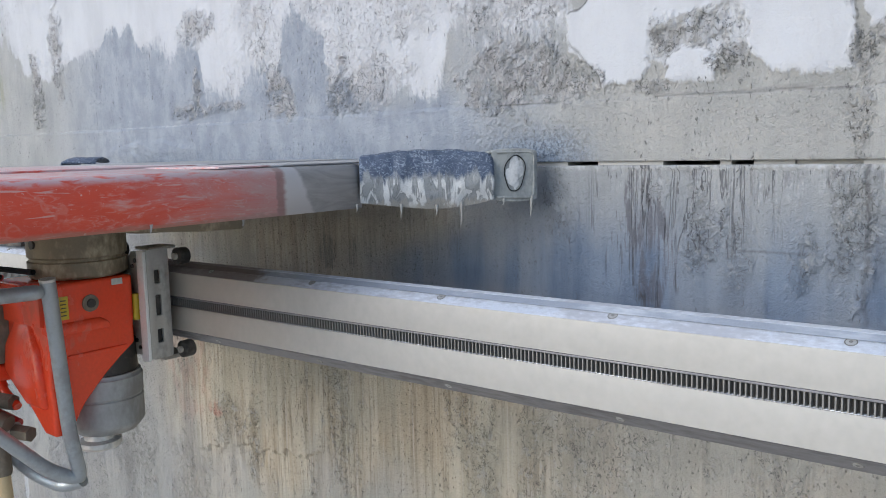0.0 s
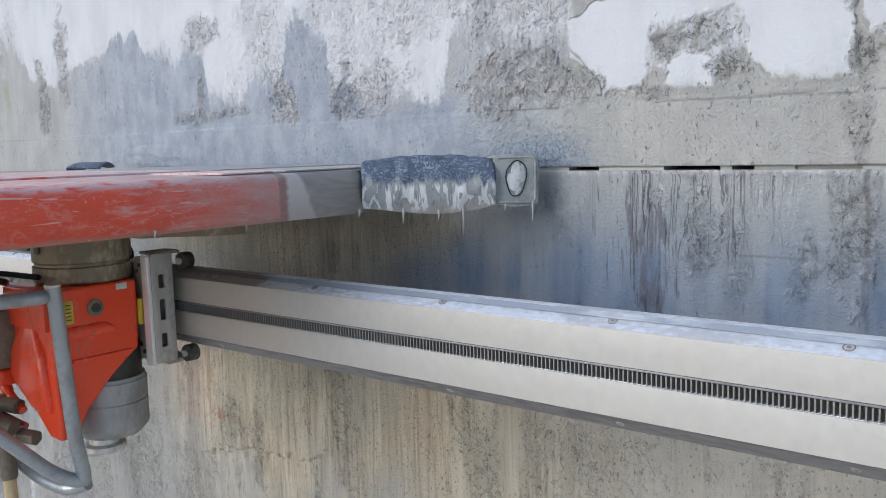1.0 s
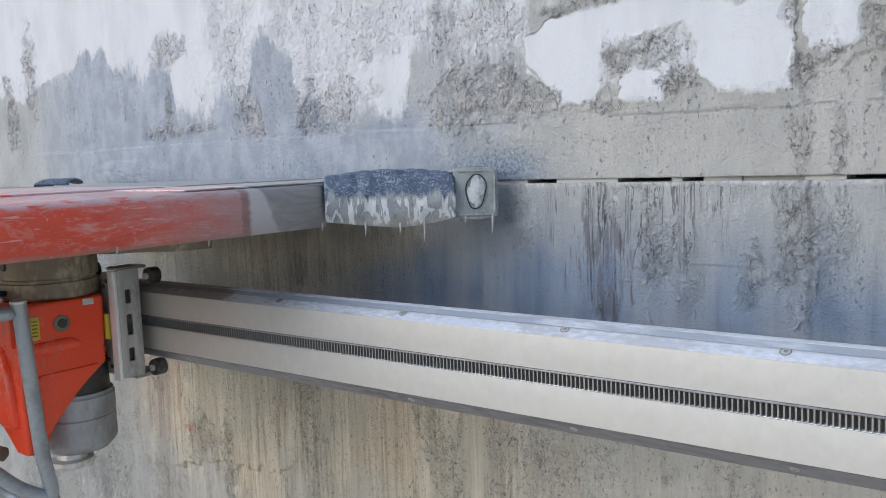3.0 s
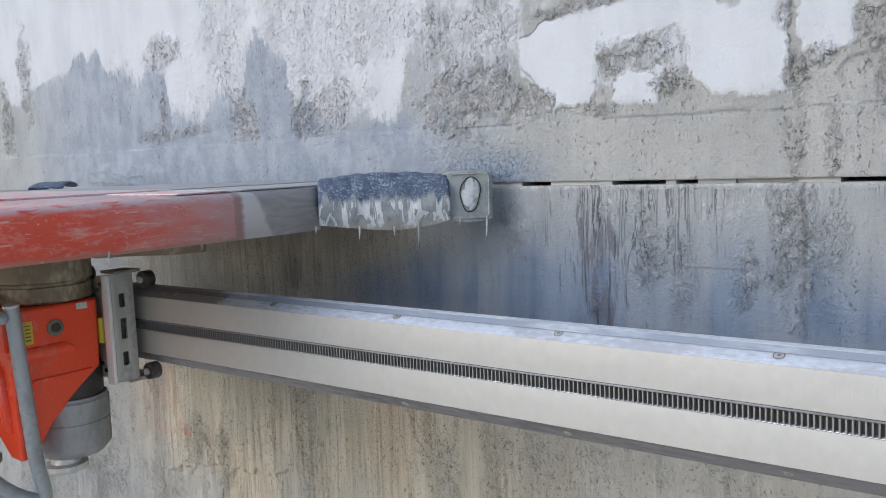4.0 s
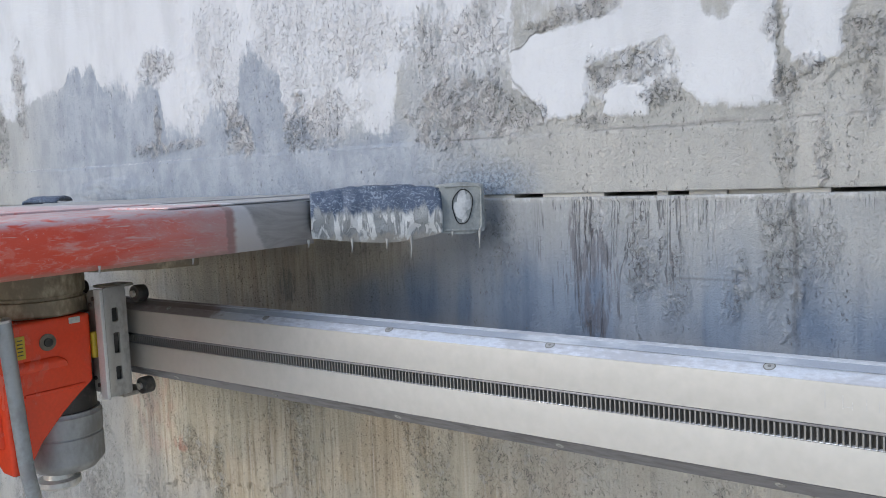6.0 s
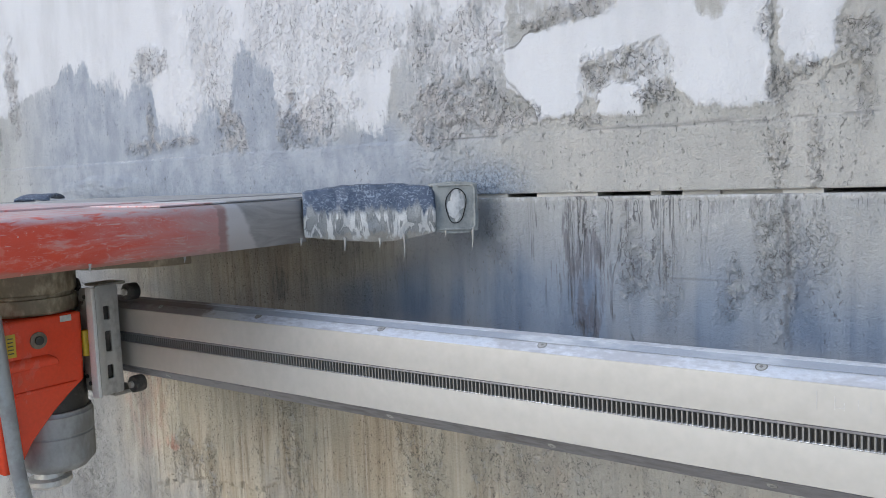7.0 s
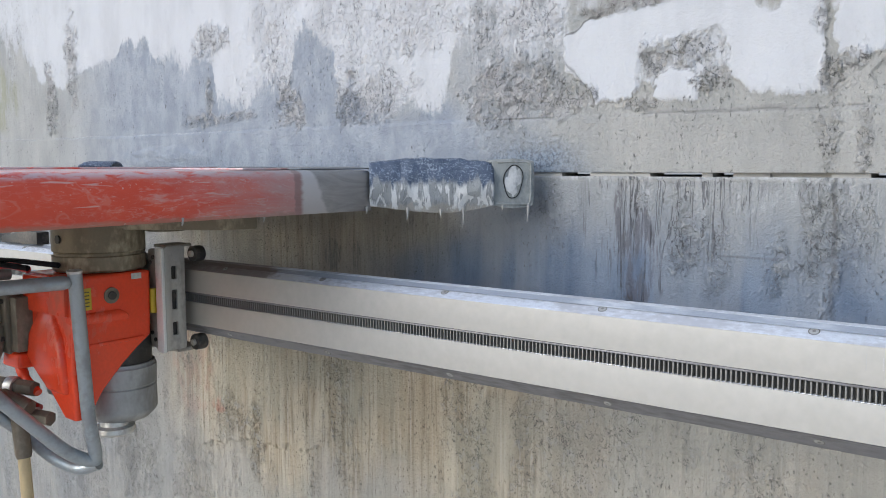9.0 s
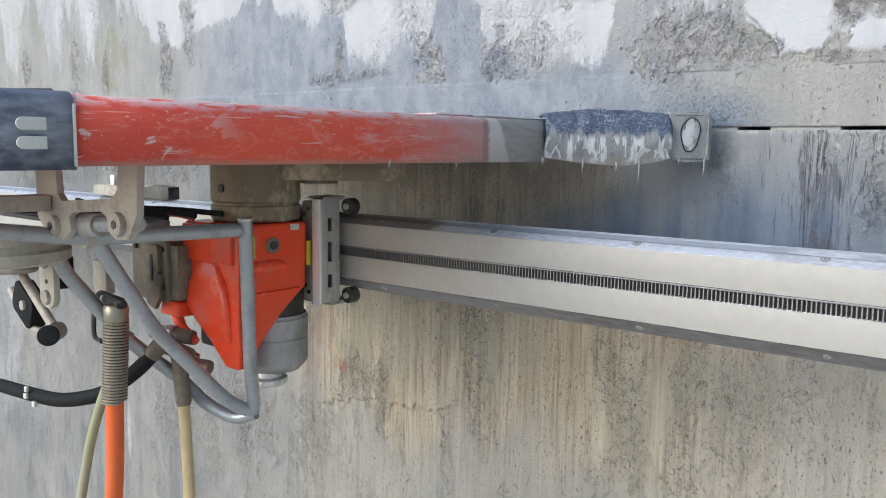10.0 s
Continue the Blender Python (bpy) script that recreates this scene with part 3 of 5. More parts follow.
def coats(X, Z):
    U, V = warped(X, Z)
    U, V = X + (U - X) * 0.8, Z + (V - Z) * 0.8
    low = 0.004 + 0.010 * step(X, 0.38, 0.44) * step(1.70 - Z, 0, 0.02)
    return np.maximum(np.maximum(inside(U, V, COAT, low), inside(U, V, COAT_BEYOND, 0.006)), inside(U, V, DOME, 0.003) * step(Z, 1.640, 1.665))


def lime(X, Z):
    U, V = warped(X, Z)
    edge = LIME_EDGE + LIME_EDGE_NEAR
    far = step(-X, 2.2, 2.6)
    tongues = far * (fbm(X, Z, 7, 1.1, 69, 4, 0.6) - 0.5) * 0.75
    level = np.interp(X + (U - X) * 0.6, [p[0] for p in edge], [p[1] for p in edge])
    soft = 0.022 + 0.065 * step(fbm(X, Z, 3.0, 3.0, 61), 0.40, 0.6) + 0.04 * far
    m = step((V - level + tongues) / soft, -0.8, 1.0) * (1 - 0.25 * far)
    m = m * (1 - 0.5 * step(X, -0.29, -0.22) * step(0.0 - X, -0.01, 0.02) * step(fbm(X, Z, 16, 12, 75), 0.40, 0.62))
    runs = step(fbm(X, Z, 30, 1.5, 76, 4, 0.6), 0.52, 0.60) * 0.35 * step(Z - level, -0.10, 0.0) * step(-X, 0.6, 0.7)
    grey = 0.65 * spot(X, Z, 0.445, 1.838, 0.032, 0.032, (fbm(X, Z, 20, 20, 72) - 0.5))
    patchy = 0.62 * step(V, 1.672, 1.700) * step(U, 0.10, 0.14) * step(0.54 - U, 0, 0.03)
    patchy = np.maximum(patchy, 0.45 * step(V, 1.835, 1.85) * step(U, 0.0, 0.03) * step(0.72 - U, 0, 0.05))
    patchy = np.maximum(patchy, (0.22 + 0.30 * step(V, 1.72, 1.78)) * step(V, 1.64, 1.67) * step(U, -0.24, -0.2) * step(0.03 - U, 0, 0.03))
    return np.clip(np.maximum(np.maximum(np.maximum(m, runs), patchy), coats(X, Z)) * (1 - grey), 0, 1)


def relief_upper(X, Z):
    b, skin, coat = broken(X, Z), lime(X, Z), coats(X, Z)
    high = step(Z - 1.627 - 0.012 * (fbm(X, Z * 0, 4, 1, 81) - 0.5), -0.003, 0.003)
    y = 0.009 + 0.005 * high - 0.0025 * skin - 0.0035 * coat + 0.006 * inside(X, Z, INSET, 0.004)
    y = y + (fbm(X, Z, 9, 6, 21) - 0.5) * 0.010 * high
    # lumps and chips of the broken faces
    chips = fbm(X, Z, 52, 46, 12, 5, 0.7)
    y = y + b * ((fbm(X, Z, 24, 20, 13, 5, 0.6) - 0.5) * 0.014 - (step(chips, 0.47, 0.55) - 0.5) * 0.005 + (fbm(X, Z, 150, 130, 11, 3, 0.8) - 0.5) * 0.003)
    # knobbly coat
    knobs = step(fbm(X, Z, 5, 4, 32), 0.40, 0.62) * (1 - coat)
    y = y + skin * knobs * (fbm(X, Z, 34, 26, 31, 5, 0.68) - 0.5) * 0.014
    y = y + (fbm(X, Z, 95, 95, 91, 3) - 0.5) * 0.0020 * (1 - 0.6 * coat)
    fresh = spot(X, Z, -0.10, 1.545, 0.17, 0.07, 0.0)
    # trowelled slurry heaped over the cut beside the guard
    heap = spot(X, Z, -1.55, 1.545, 0.22, 0.035, (fbm(X, Z, 9, 14, 96) - 0.5))
    return y + fresh * (fbm(X, Z, 120, 120, 95, 3, 0.7) - 0.5) * 0.007 - heap * (0.004 + 0.014 * (fbm(X + Z * 1.5, Z, 16, 40, 97, 4, 0.6) - 0.4))


def masks_upper(X, Z, Y):
    b, skin = broken(X, Z), lime(X, Z)
    left = step(-X, 0.02, 0.30)
    low = step(1.70 - Z + (fbm(X, Z, 8, 8, 25) - 0.5) * 0.14, -0.06, 0.10)
    cool = 0.9 * left * low * step(X, -2.0, -1.5)
    cool = np.maximum(cool, 0.85 * step(-X, 0.30, 0.6) * step(X, -2.3, -1.7))
    cool = np.maximum(cool, 0.35 * step(-X, -0.02, 0.1) * step(X, -0.33, -0.28))
    wander = (fbm(X, Z, 30, 30, 230, 3) - 0.5) * 0.02
    crack = 0.9 * step(0.004 - np.abs(Z - np.interp(X, [-0.02, 0.0, 0.03, 0.06, 0.10], [1.78, 1.802, 1.818, 1.836, 1.842]) - wander), 0, 0.003) * step(X, -0.005, 0.005) * step(0.10 - X, 0, 0.02)
    crack = np.maximum(crack, step(0.0035 - np.abs(X - np.interp(Z, [1.65, 1.675, 1.70, 1.722, 1.76], [0.074, 0.068, 0.048, 0.022, 0.002]) - wander), 0, 0.003) * step(Z, 1.65, 1.66) * step(1.76 - Z, 0, 0.02) * 0.75)
    rim = np.maximum(0, 1 - np.abs(inside(*warped(X, Z), DOME, 0.004) - 0.5) * 2.5) * step(Z, 1.66, 1.68)
    level = 1.628 + (fbm(X, Z * 0, 10, 1, 231) - 0.5) * 0.016
    seam = step(0.0035 - np.abs(Z - level), 0, 0.003) * step(fbm(X, Z * 0, 14, 1, 232), 0.42, 0.54)
    crack = np.maximum(np.maximum(crack, 0.55 * rim), 0.55 * seam * step(X, -0.24, -0.2))
    crack = np.maximum(crack, 0.22 * spot(X, Z, 0.43, 1.630, 0.05, 0.005, (fbm(X, Z, 40, 40, 233) - 0.5)))
    splash = step(1.7 - np.hypot((X + 0.10) / 0.13, (Z - 1.515) / 0.055) + (fbm(X, Z, 9, 9, 26) - 0.5) * 1.1, 0.0, 1.7)
    splash = np.maximum(splash, 0.35 * step(-X, 0.1, 0.3) * step(X, -1.7, -1.4) * step(1.57 - Z + (fbm(X, Z, 6, 9, 28) - 0.5) * 0.1, -0.02, 0.07))
    # lit top of the ledge, painted as a thin white line on the left
    lit_ledge = 0.45 * step(0.004 - np.abs(Z - level), 0, 0.003) * step(-X, 0.9, 1.1) * step(fbm(X, Z * 0, 9, 1, 246), 0.42, 0.5)
    moss = spot(X, Z, -2.68, 1.80, 0.16, 0.13, 0 * X) + 0.4 * spot(X, Z, -3.5, 1.85, 0.3, 0.3, 0 * X)
    knobs = step(fbm(X, Z, 5, 4, 32), 0.46, 0.66) * (1 - coats(X, Z))
    return {"crack": crack, "white": np.maximum(skin * (1 - 0.22 * b), lit_ledge), "film": 0 * X, "tan": 0.10 * step(X, -0.1, 0.2), "pit": b * step(fbm(X, Z, 30, 26, 12), 0.34, 0.60) * (1 - 0.6 * step(X, 0.10, 0.14)), "red": 0 * X,
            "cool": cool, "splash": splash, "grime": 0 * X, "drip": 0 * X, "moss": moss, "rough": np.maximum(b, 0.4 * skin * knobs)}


# crusted columns and scabs on the lower wall: centre x, z, radii, strength
CRUSTS = [(0.545, 1.36, 0.045, 0.16, 1), (0.475, 1.33, 0.03, 0.11, 0.9), (0.30, 1.37, 0.045, 0.11, 0.9), (0.355, 1.33, 0.03, 0.08, 0.6), (0.20, 1.45, 0.05, 0.05, 0.5), (0.62, 1.40, 0.03, 0.08, 0.5), (-0.02, 1.42, 0.04, 0.07, 0.5),
          (-1.22, 0.72, 0.10, 0.09, 1), (-1.07, 0.66, 0.05, 0.16, 1), (-0.72, 0.80, 0.04, 0.14, 0.9), (-0.72, 0.98, 0.05, 0.10, 0.9), (-0.09, 0.80, 0.05, 0.16, 0.8), (-0.22, 0.74, 0.05, 0.16, 0.8),
          (-0.30, 0.95, 0.04, 0.14, 0.7), (0.05, 0.86, 0.10, 0.12, 0.6), (-1.75, 0.55, 0.14, 0.3, 0.9), (-1.45, 0.45, 0.10, 0.2, 0.7),
          (-2.4, 1.37, 0.55, 0.11, 0.9), (-3.2, 1.34, 0.5, 0.12, 0.9), (-2.2, 0.40, 0.25, 0.30, 0.7), (-2.9, 0.80, 0.25, 0.25, 0.6)]


def rough_lower(X, Z):
    warp = (fbm(X, Z, 22, 12, 140, 5, 0.65) - 0.5) * 2.2
    out = np.zeros_like(X)
    for cx, cz, rx, rz, most in CRUSTS:
        out = np.maximum(out, most * step(1.15 - np.hypot((X - cx) / rx, (Z - cz) / rz) + warp, -0.1, 0.8))
    return out


def relief_lower(X, Z):
    r = rough_lower(X, Z)
    y = (fbm(X, Z, 5, 3, 111) - 0.5) * 0.008
    y = y - r * ((fbm(X, Z, 44, 34, 121, 5, 0.68) - 0.46) * 0.016 + 0.003 * step(fbm(X, Z, 80, 60, 125, 4, 0.7), 0.48, 0.54))
    low = step(1.2 - Z, 0, 0.1)
    y = y + (fbm(X, Z, 45, 3, 131, 5, 0.6) - 0.5) * (0.001 + 0.005 * low) + (fbm(X, Z, 90, 80, 132, 3) - 0.5) * 0.0022
    # a thin scab has come off below a ragged line
    chip = 0.66 + 0.16 * (X + 1.0) + (fbm(X, Z * 0, 16, 1, 151, 4, 0.65) - 0.5) * 0.11
    y = y + 0.009 * step(chip - Z, -0.004, 0.004) * step(X, -1.4, -1.3) * step(-X, 0.75, 0.8)
    lip = step(Z, 1.486, 1.493)
    return y * (1 - lip) - 0.004 * lip * fbm(X, Z, 30, 30, 161)


def masks_lower(X, Z, Y):
    n = (fbm(X, Z, 4, 2, 171) - 0.5)
    tan = step(1.18 - Z + n * 0.3, -0.12, 0.10) * step(X, -1.75, -1.35) * (0.45 + 0.55 * step(-X, -0.25, 0.35))
    tan = tan * (1 - 0.65 * step(0.72 - Z + n * 0.5, 0, 0.25))
    tan = np.maximum(tan, 0.30 * step(-X, 1.35, 1.7))
    brown = 0.9 * spot(X, Z, -0.78, 1.36, 0.55, 0.20, n * 1.5)
    # the film is thin and pale under the cut, thick and slate-blue lower down
    deep = step(1.475 - Z + n * 0.22, 0.0, 0.22)
    band = step(fbm(X, Z, 11, 0.9, 172, 4, 0.6), 0.40, 0.60)
    film = step(Z - 1.10 + n * 0.2, -0.05, 0.16) * step(X + n * 0.25, -0.75, -0.28) * (0.14 + deep * (0.66 + 0.32 * band))
    film = np.maximum(film, 0.45 * step(Z - 1.1, 0, 0.1) * spot(X, Z, -0.10, 1.28, 0.30, 0.12, n))
    film = film * (1 - 0.75 * spot(X, Z, -0.62, 1.40, 0.40, 0.10, n * 1.5))
    film = np.maximum(film, (0.16 + 0.20 * step(fbm(X, Z, 6, 3, 173), 0.4, 0.6)) * step(-X, 1.35, 1.8))
    pit = 0.5 * rough_lower(X, Z) * step(fbm(X, Z, 44, 30, 191), 0.42, 0.60) * step(1.15 - Z, 0, 0.1) * step(-X, 1.3, 1.5)
    red = spot(X, Z, -1.25, 0.75, 0.030, 0.022, n) + 0.35 * spot(X, Z, -1.38, 0.88, 0.1, 0.16, n)
    lip = step(Z, 1.484, 1.490)
    mark = spot(X, Z, -2.605, 0.21, 0.018, 0.13, 0.2 * n) + 0.8 * spot(X, Z, -3.85, 0.50, 0.20, 0.5, (fbm(X, Z, 7, 3, 195) - 0.5) * 1.5)
    streaks = step(fbm(X, Z, 60, 2.5, 243, 4, 0.65), 0.45, 0.55)
    # dark trickles: one wide purple stain, thin threads beside it, a seam, and stains behind the guard
    drip = spot(X, Z, 0.165, 1.40, 0.040, 0.10, (fbm(X, Z, 30, 5, 181) - 0.5) * 1.2)
    drip = np.maximum(drip, 0.95 * spot(X, Z, 0.195, 1.33, 0.050, 0.10, (fbm(X, Z, 40, 4, 182) - 0.5) * 1.4))
    drip = np.maximum(drip, 0.36 * spot(X, Z, 0.24, 1.42, 0.20, 0.09, (fbm(X, Z, 20, 4, 183) - 0.5) * 1.2))
    drip = np.maximum(drip, 0.30 * spot(X, Z, 0.11, 1.38, 0.03, 0.14, 0 * X))
    drip = np.maximum(drip, 0.62 * step(X, 0.05, 0.2) * step(Z + (fbm(X, Z, 30, 3, 184) - 0.5) * 0.12, 1.44, 1.50) * (1 - lip))
    drip = np.maximum(drip, 0.9 * spot(X, Z, -0.725, 1.262, 0.030, 0.045, (fbm(X, Z, 30, 10, 233) - 0.5) * 1.6))
    drip = np.maximum(drip, 0.85 * spot(X, Z, -0.635, 1.28, 0.014, 0.045, (fbm(X, Z, 40, 9, 234) - 0.5)))
    drip = np.maximum(drip, 0.22 * step(-X, 0.15, 0.3) * step(X, -1.0, -0.8) * step(Z, 1.2, 1.3))
    seam = X - 0.574 - (fbm(X * 0, Z, 1, 30, 241) - 0.5) * 0.016
    crack = 0.6 * step(0.007 - np.abs(seam), 0, 0.006) * step(Z, 1.15, 1.3) * step(fbm(X, Z, 50, 30, 242), 0.35, 0.55)
    line = 0.4 * step(0.002 - np.abs(Z - 1.336 - 0.01 * X), 0, 0.002) * step(X, 0.35, 0.37) * step(0.50 - X, 0, 0.02)
    crack = np.maximum(crack, line)
    # darker grey: an oval patch behind the guard, and grimy wall beyond the saw
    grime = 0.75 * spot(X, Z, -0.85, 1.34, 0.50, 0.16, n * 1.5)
    grime = np.maximum(grime, (0.35 + 0.35 * step(fbm(X, Z, 5, 3, 249, 5, 0.65), 0.42, 0.58)) * step(-X + n * 0.4, 1.25, 1.55))
    pale = 0.30 * streaks * step(Z + n * 0.1, 1.38, 1.45) * step(X, 0.05, 0.1)
    rough = np.maximum(rough_lower(X, Z), 0.55 * step(1.15 - Z, 0, 0.1) * step(fbm(X, Z, 11, 4, 248, 5, 0.7), 0.49, 0.60))
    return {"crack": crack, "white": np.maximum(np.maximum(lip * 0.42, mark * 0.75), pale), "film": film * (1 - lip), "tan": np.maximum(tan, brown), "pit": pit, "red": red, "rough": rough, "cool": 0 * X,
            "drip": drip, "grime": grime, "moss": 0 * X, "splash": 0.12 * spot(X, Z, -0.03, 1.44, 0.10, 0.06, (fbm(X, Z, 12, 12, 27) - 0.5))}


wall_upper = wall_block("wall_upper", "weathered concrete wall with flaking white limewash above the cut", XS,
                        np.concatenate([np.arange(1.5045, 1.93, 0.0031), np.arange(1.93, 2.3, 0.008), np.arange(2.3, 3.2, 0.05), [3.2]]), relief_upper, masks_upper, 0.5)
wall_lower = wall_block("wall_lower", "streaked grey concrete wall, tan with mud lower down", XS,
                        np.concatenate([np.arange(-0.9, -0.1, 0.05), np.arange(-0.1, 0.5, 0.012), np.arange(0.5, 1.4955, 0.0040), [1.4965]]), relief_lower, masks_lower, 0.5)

# unseen ground along the foot of the wall, made pale to bounce light up
gx = np.concatenate([[-400, -60, -20], np.arange(-10, 10.1, 0.4), [20, 60, 400]])
gy = np.concatenate([[-400, -60, -20], np.arange(-10, 10.1, 0.4), [20, 60, 400]])
GX, GY = np.meshgrid(gx, gy)
GZ = -0.70 + (fbm(GX, GY, 1.1, 1.1, 200) - 0.5) * 0.09
gi = np.arange(GX.size).reshape(GX.shape)
me = bpy.data.meshes.new("ground")
me.from_pydata(np.stack([GX, GY, GZ], -1).reshape(-1, 3).tolist(), [], np.stack([gi[:-1, :-1], gi[:-1, 1:], gi[1:, 1:], gi[1:, :-1]], -1).reshape(-1, 4).tolist())
me.materials.append(SOIL)
tagged(new("ground", me), "pale unseen ground at the foot of the wall, lightened for bounce", "ground", "", "structure")

# set slurry standing in the cut, with open slots between
for x0, x1, y in ((-3.2, -0.004, 0.016), (0.066, 0.207, 0.016), (0.316, 0.338, 0.020), (0.378, 0.45, 0.022), (0.45, 0.56, 0.030), (0.56, 0.627, 0.018), (0.86, 1.05, 0.016), (1.2, 2.4, 0.016)):
    part("slurry_plug", box(x0, x1, y, 0.09, 1.492, 1.508, 0.002), PLUG, wall_lower)

# ---- saw rail ----
def along_x(u, v, w):
    return (w, u, v)


RAIL0, RAIL1 = -4.6, 1.5
rail = empty("saw_rail", "long aluminium wall saw rail with cream faces and a toothed rack", "rail")
section = [(-0.396, 1.2685), (-0.362, 1.2868), (-0.352, 1.2877), (-0.350, 1.281), (-0.330, 1.281), (-0.330, 1.112), (-0.352, 1.112), (-0.354, 1.1045), (-0.366, 1.1045),
           (-0.396, 1.1308), (-0.396, 1.1885), (-0.386, 1.1885), (-0.386, 1.2115), (-0.396, 1.2115)]
part("rail_body", extruded(section, RAIL0, RAIL1, along_x, 0.0012), ALLOY, rail, "brushed aluminium rail profile with scuffed bevels")
part("upper_face", box(RAIL0 + 0.002, RAIL1 - 0.002, -0.3994, -0.3958, 1.2125, 1.2682, 0.0008), CREAM, rail, "cream coated face")
part("lower_face", box(RAIL0 + 0.002, RAIL1 - 0.002, -0.3994, -0.3958, 1.1315, 1.1878, 0.0008), CREAM, rail, "cream coated face")
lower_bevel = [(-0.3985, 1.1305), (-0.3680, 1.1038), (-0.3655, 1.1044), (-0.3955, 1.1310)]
part("lower_bevel", extruded(lower_bevel, RAIL0 + 0.004, RAIL1 - 0.004, along_x, 0), DARK_ALLOY, rail, "aluminium lower bevel strip, its downward shade painted dark")
upper_strip = [(-0.3770, 1.2800), (-0.3640, 1.2870), (-0.3645, 1.2878), (-0.3777, 1.2808)]
part("upper_strip", extruded(upper_strip, RAIL0 + 0.004, RAIL1 - 0.004, along_x, 0), STRIP, rail, "dull blue-grey strip along the top bevel")
top_lip = [(-0.3640, 1.2862), (-0.3520, 1.2882), (-0.3520, 1.2900), (-0.3655, 1.2880)]
part("top_lip", extruded(top_lip, RAIL0 + 0.004, RAIL1 - 0.004, along_x, 0.0004), ALLOY, rail, "raised aluminium lip")
part("rack_bar", box(RAIL0 + 0.004, RAIL1 - 0.004, -0.3895, -0.3865, 1.1888, 1.2112, 0.0005), RACK, rail, "dark oiled rack")
part("rack_lip", box(RAIL0 + 0.004, RAIL1 - 0.004, -0.4002, -0.3896, 1.2085, 1.2120, 0.0008), DARK_ALLOY, rail)

PITCH = 0.0076
tooth_bm = bmesh.new()
bmesh.ops.create_cube(tooth_bm, size=1)
for v in tooth_bm.verts:
    thin = 0.0011 if v.co.y < 0 else 0.0023
    v.co = (v.co.x * 2 * thin, -0.3940 + v.co.y * 0.010, 1.1985 + v.co.z * (0.0200 if v.co.y > 0 else 0.0185))
tooth_mesh = bpy.data.meshes.new("tooth")
tooth_bm.to_mesh(tooth_mesh)
tooth_bm.free()
tooth_mesh.materials.append(TOOTH)
first = int(-0.86 / PITCH)
for k in range(first, first + 225):
    o = new("tooth", tooth_mesh)
    o.parent = rail
    o.location.x = k * PITCH
rest = bmesh.new()
for k in range(int(RAIL0 / PITCH) + 2, int(RAIL1 / PITCH) - 1):
    if not first <= k < first + 225:
        bmesh.ops.create_cube(rest, size=1, matrix=Matrix.Translation((k * PITCH, -0.394, 1.1985)) @ Matrix.Diagonal((0.0032, 0.010, 0.019, 1)))
tagged(part("rack_teeth", rest, TOOTH, rail, "", False), kind="stuff")

# countersunk screws along both bevels
up = Vector((0, -0.018, 0.034)).normalized()
down = Vector((0, -0.027, -0.030)).normalized()
for k in range(-9, 4):
    x = 0.308 + 0.335 * k
    for base, n in ((Vector((x, -0.380, 1.2772)), up), (Vector((x + 0.013, -0.3830, 1.1168)), down)):
        s = part("screw", rod(base - n * 0.004, base + n * 0.0005, 0.0066, None, 20, 0.0003), CAST, rail, "countersunk steel screw")
        part("screw_ring", rod(base - n * 0.004, base + n * 0.0002, 0.0082, None, 20), TOOTH, s, "", False)
        part("screw_socket", rod(base, base + n * 0.0008, 0.0026, None, 6), TOOTH, s, "", False)
# faint pencil marks on the upper face
for x, z0, z1 in ((0.716, 1.234, 1.258), (0.737, 1.236, 1.254), (0.748, 1.236, 1.246), (0.764, 1.237, 1.253), (0.778, 1.237, 1.252)):
    part("pencil_mark", box(x - 0.0006, x + 0.0006, -0.3998, -0.3993, z0, z1, 0), PENCIL, rail, "faint pencil stroke", False)
part("pencil_mark", box(0.737, 0.748, -0.3998, -0.3993, 1.2385, 1.2396, 0), PENCIL, rail, "faint pencil stroke", False)

rail.rotation_euler.y = -0.0062

for x in (-3.9, -2.0, -0.12, 1.25):
    f = part("rail_foot", box(x - 0.03, x + 0.03, -0.331, -0.02, 1.125, 1.175, 0.004), DUSTY, rail, "grey steel foot against the wall")
    part("foot_plate", box(x - 0.05, x + 0.05, -0.022, 0.012, 1.05, 1.19, 0.003), DUSTY, f)
    part("foot_bolt", rod((x, -0.045, 1.08), (x, -0.02, 1.08), 0.011, None, 6, 0.001), STEEL, f)

# ---- blade guard ----
guard = empty("blade_guard", "red steel blade guard smeared with dried grey cement slurry", "blade guard")
TOP, BOT = 1.511, 1.424
SAW_SHIFT = -0.022  # where the saw stands along its rail


def shell(outline, name, mat, label, z0, z1, thick, lid, parent):
    """A rim of sheet metal along an open outline, rounded over into a lid."""
    line = smooth_line([(x, y, 0) for x, y in outline], 0.05, 5)
    n = len(line)
    rows = [(0.0, z0), (0.0, z1 - 0.016), (0.003, z1 - 0.007), (0.009, z1 - 0.002), (0.018, z1), (lid, z1 + 0.004)]
    bm = bmesh.new()
    rings = []
    for i, p in enumerate(line):
        d = (line[min(i + 1, n - 1)] - line[max(i - 1, 0)]).normalized()
        inward = Vector((-d.y, d.x, 0))
        rings.append([bm.verts.new((p.x + inward.x * a, p.y + inward.y * a, z)) for a, z in rows])
    for a, b in zip(rings, rings[1:]):
        for k in range(len(rows) - 1):
            bm.faces.new((a[k], b[k], b[k + 1], a[k + 1]))
    bmesh.ops.recalc_face_normals(bm, faces=bm.faces)
    ob = part(name, bm, mat, parent, label)
    s = ob.modifiers.new("thickness", "SOLIDIFY")
    s.thickness, s.offset = thick, -1
    return ob


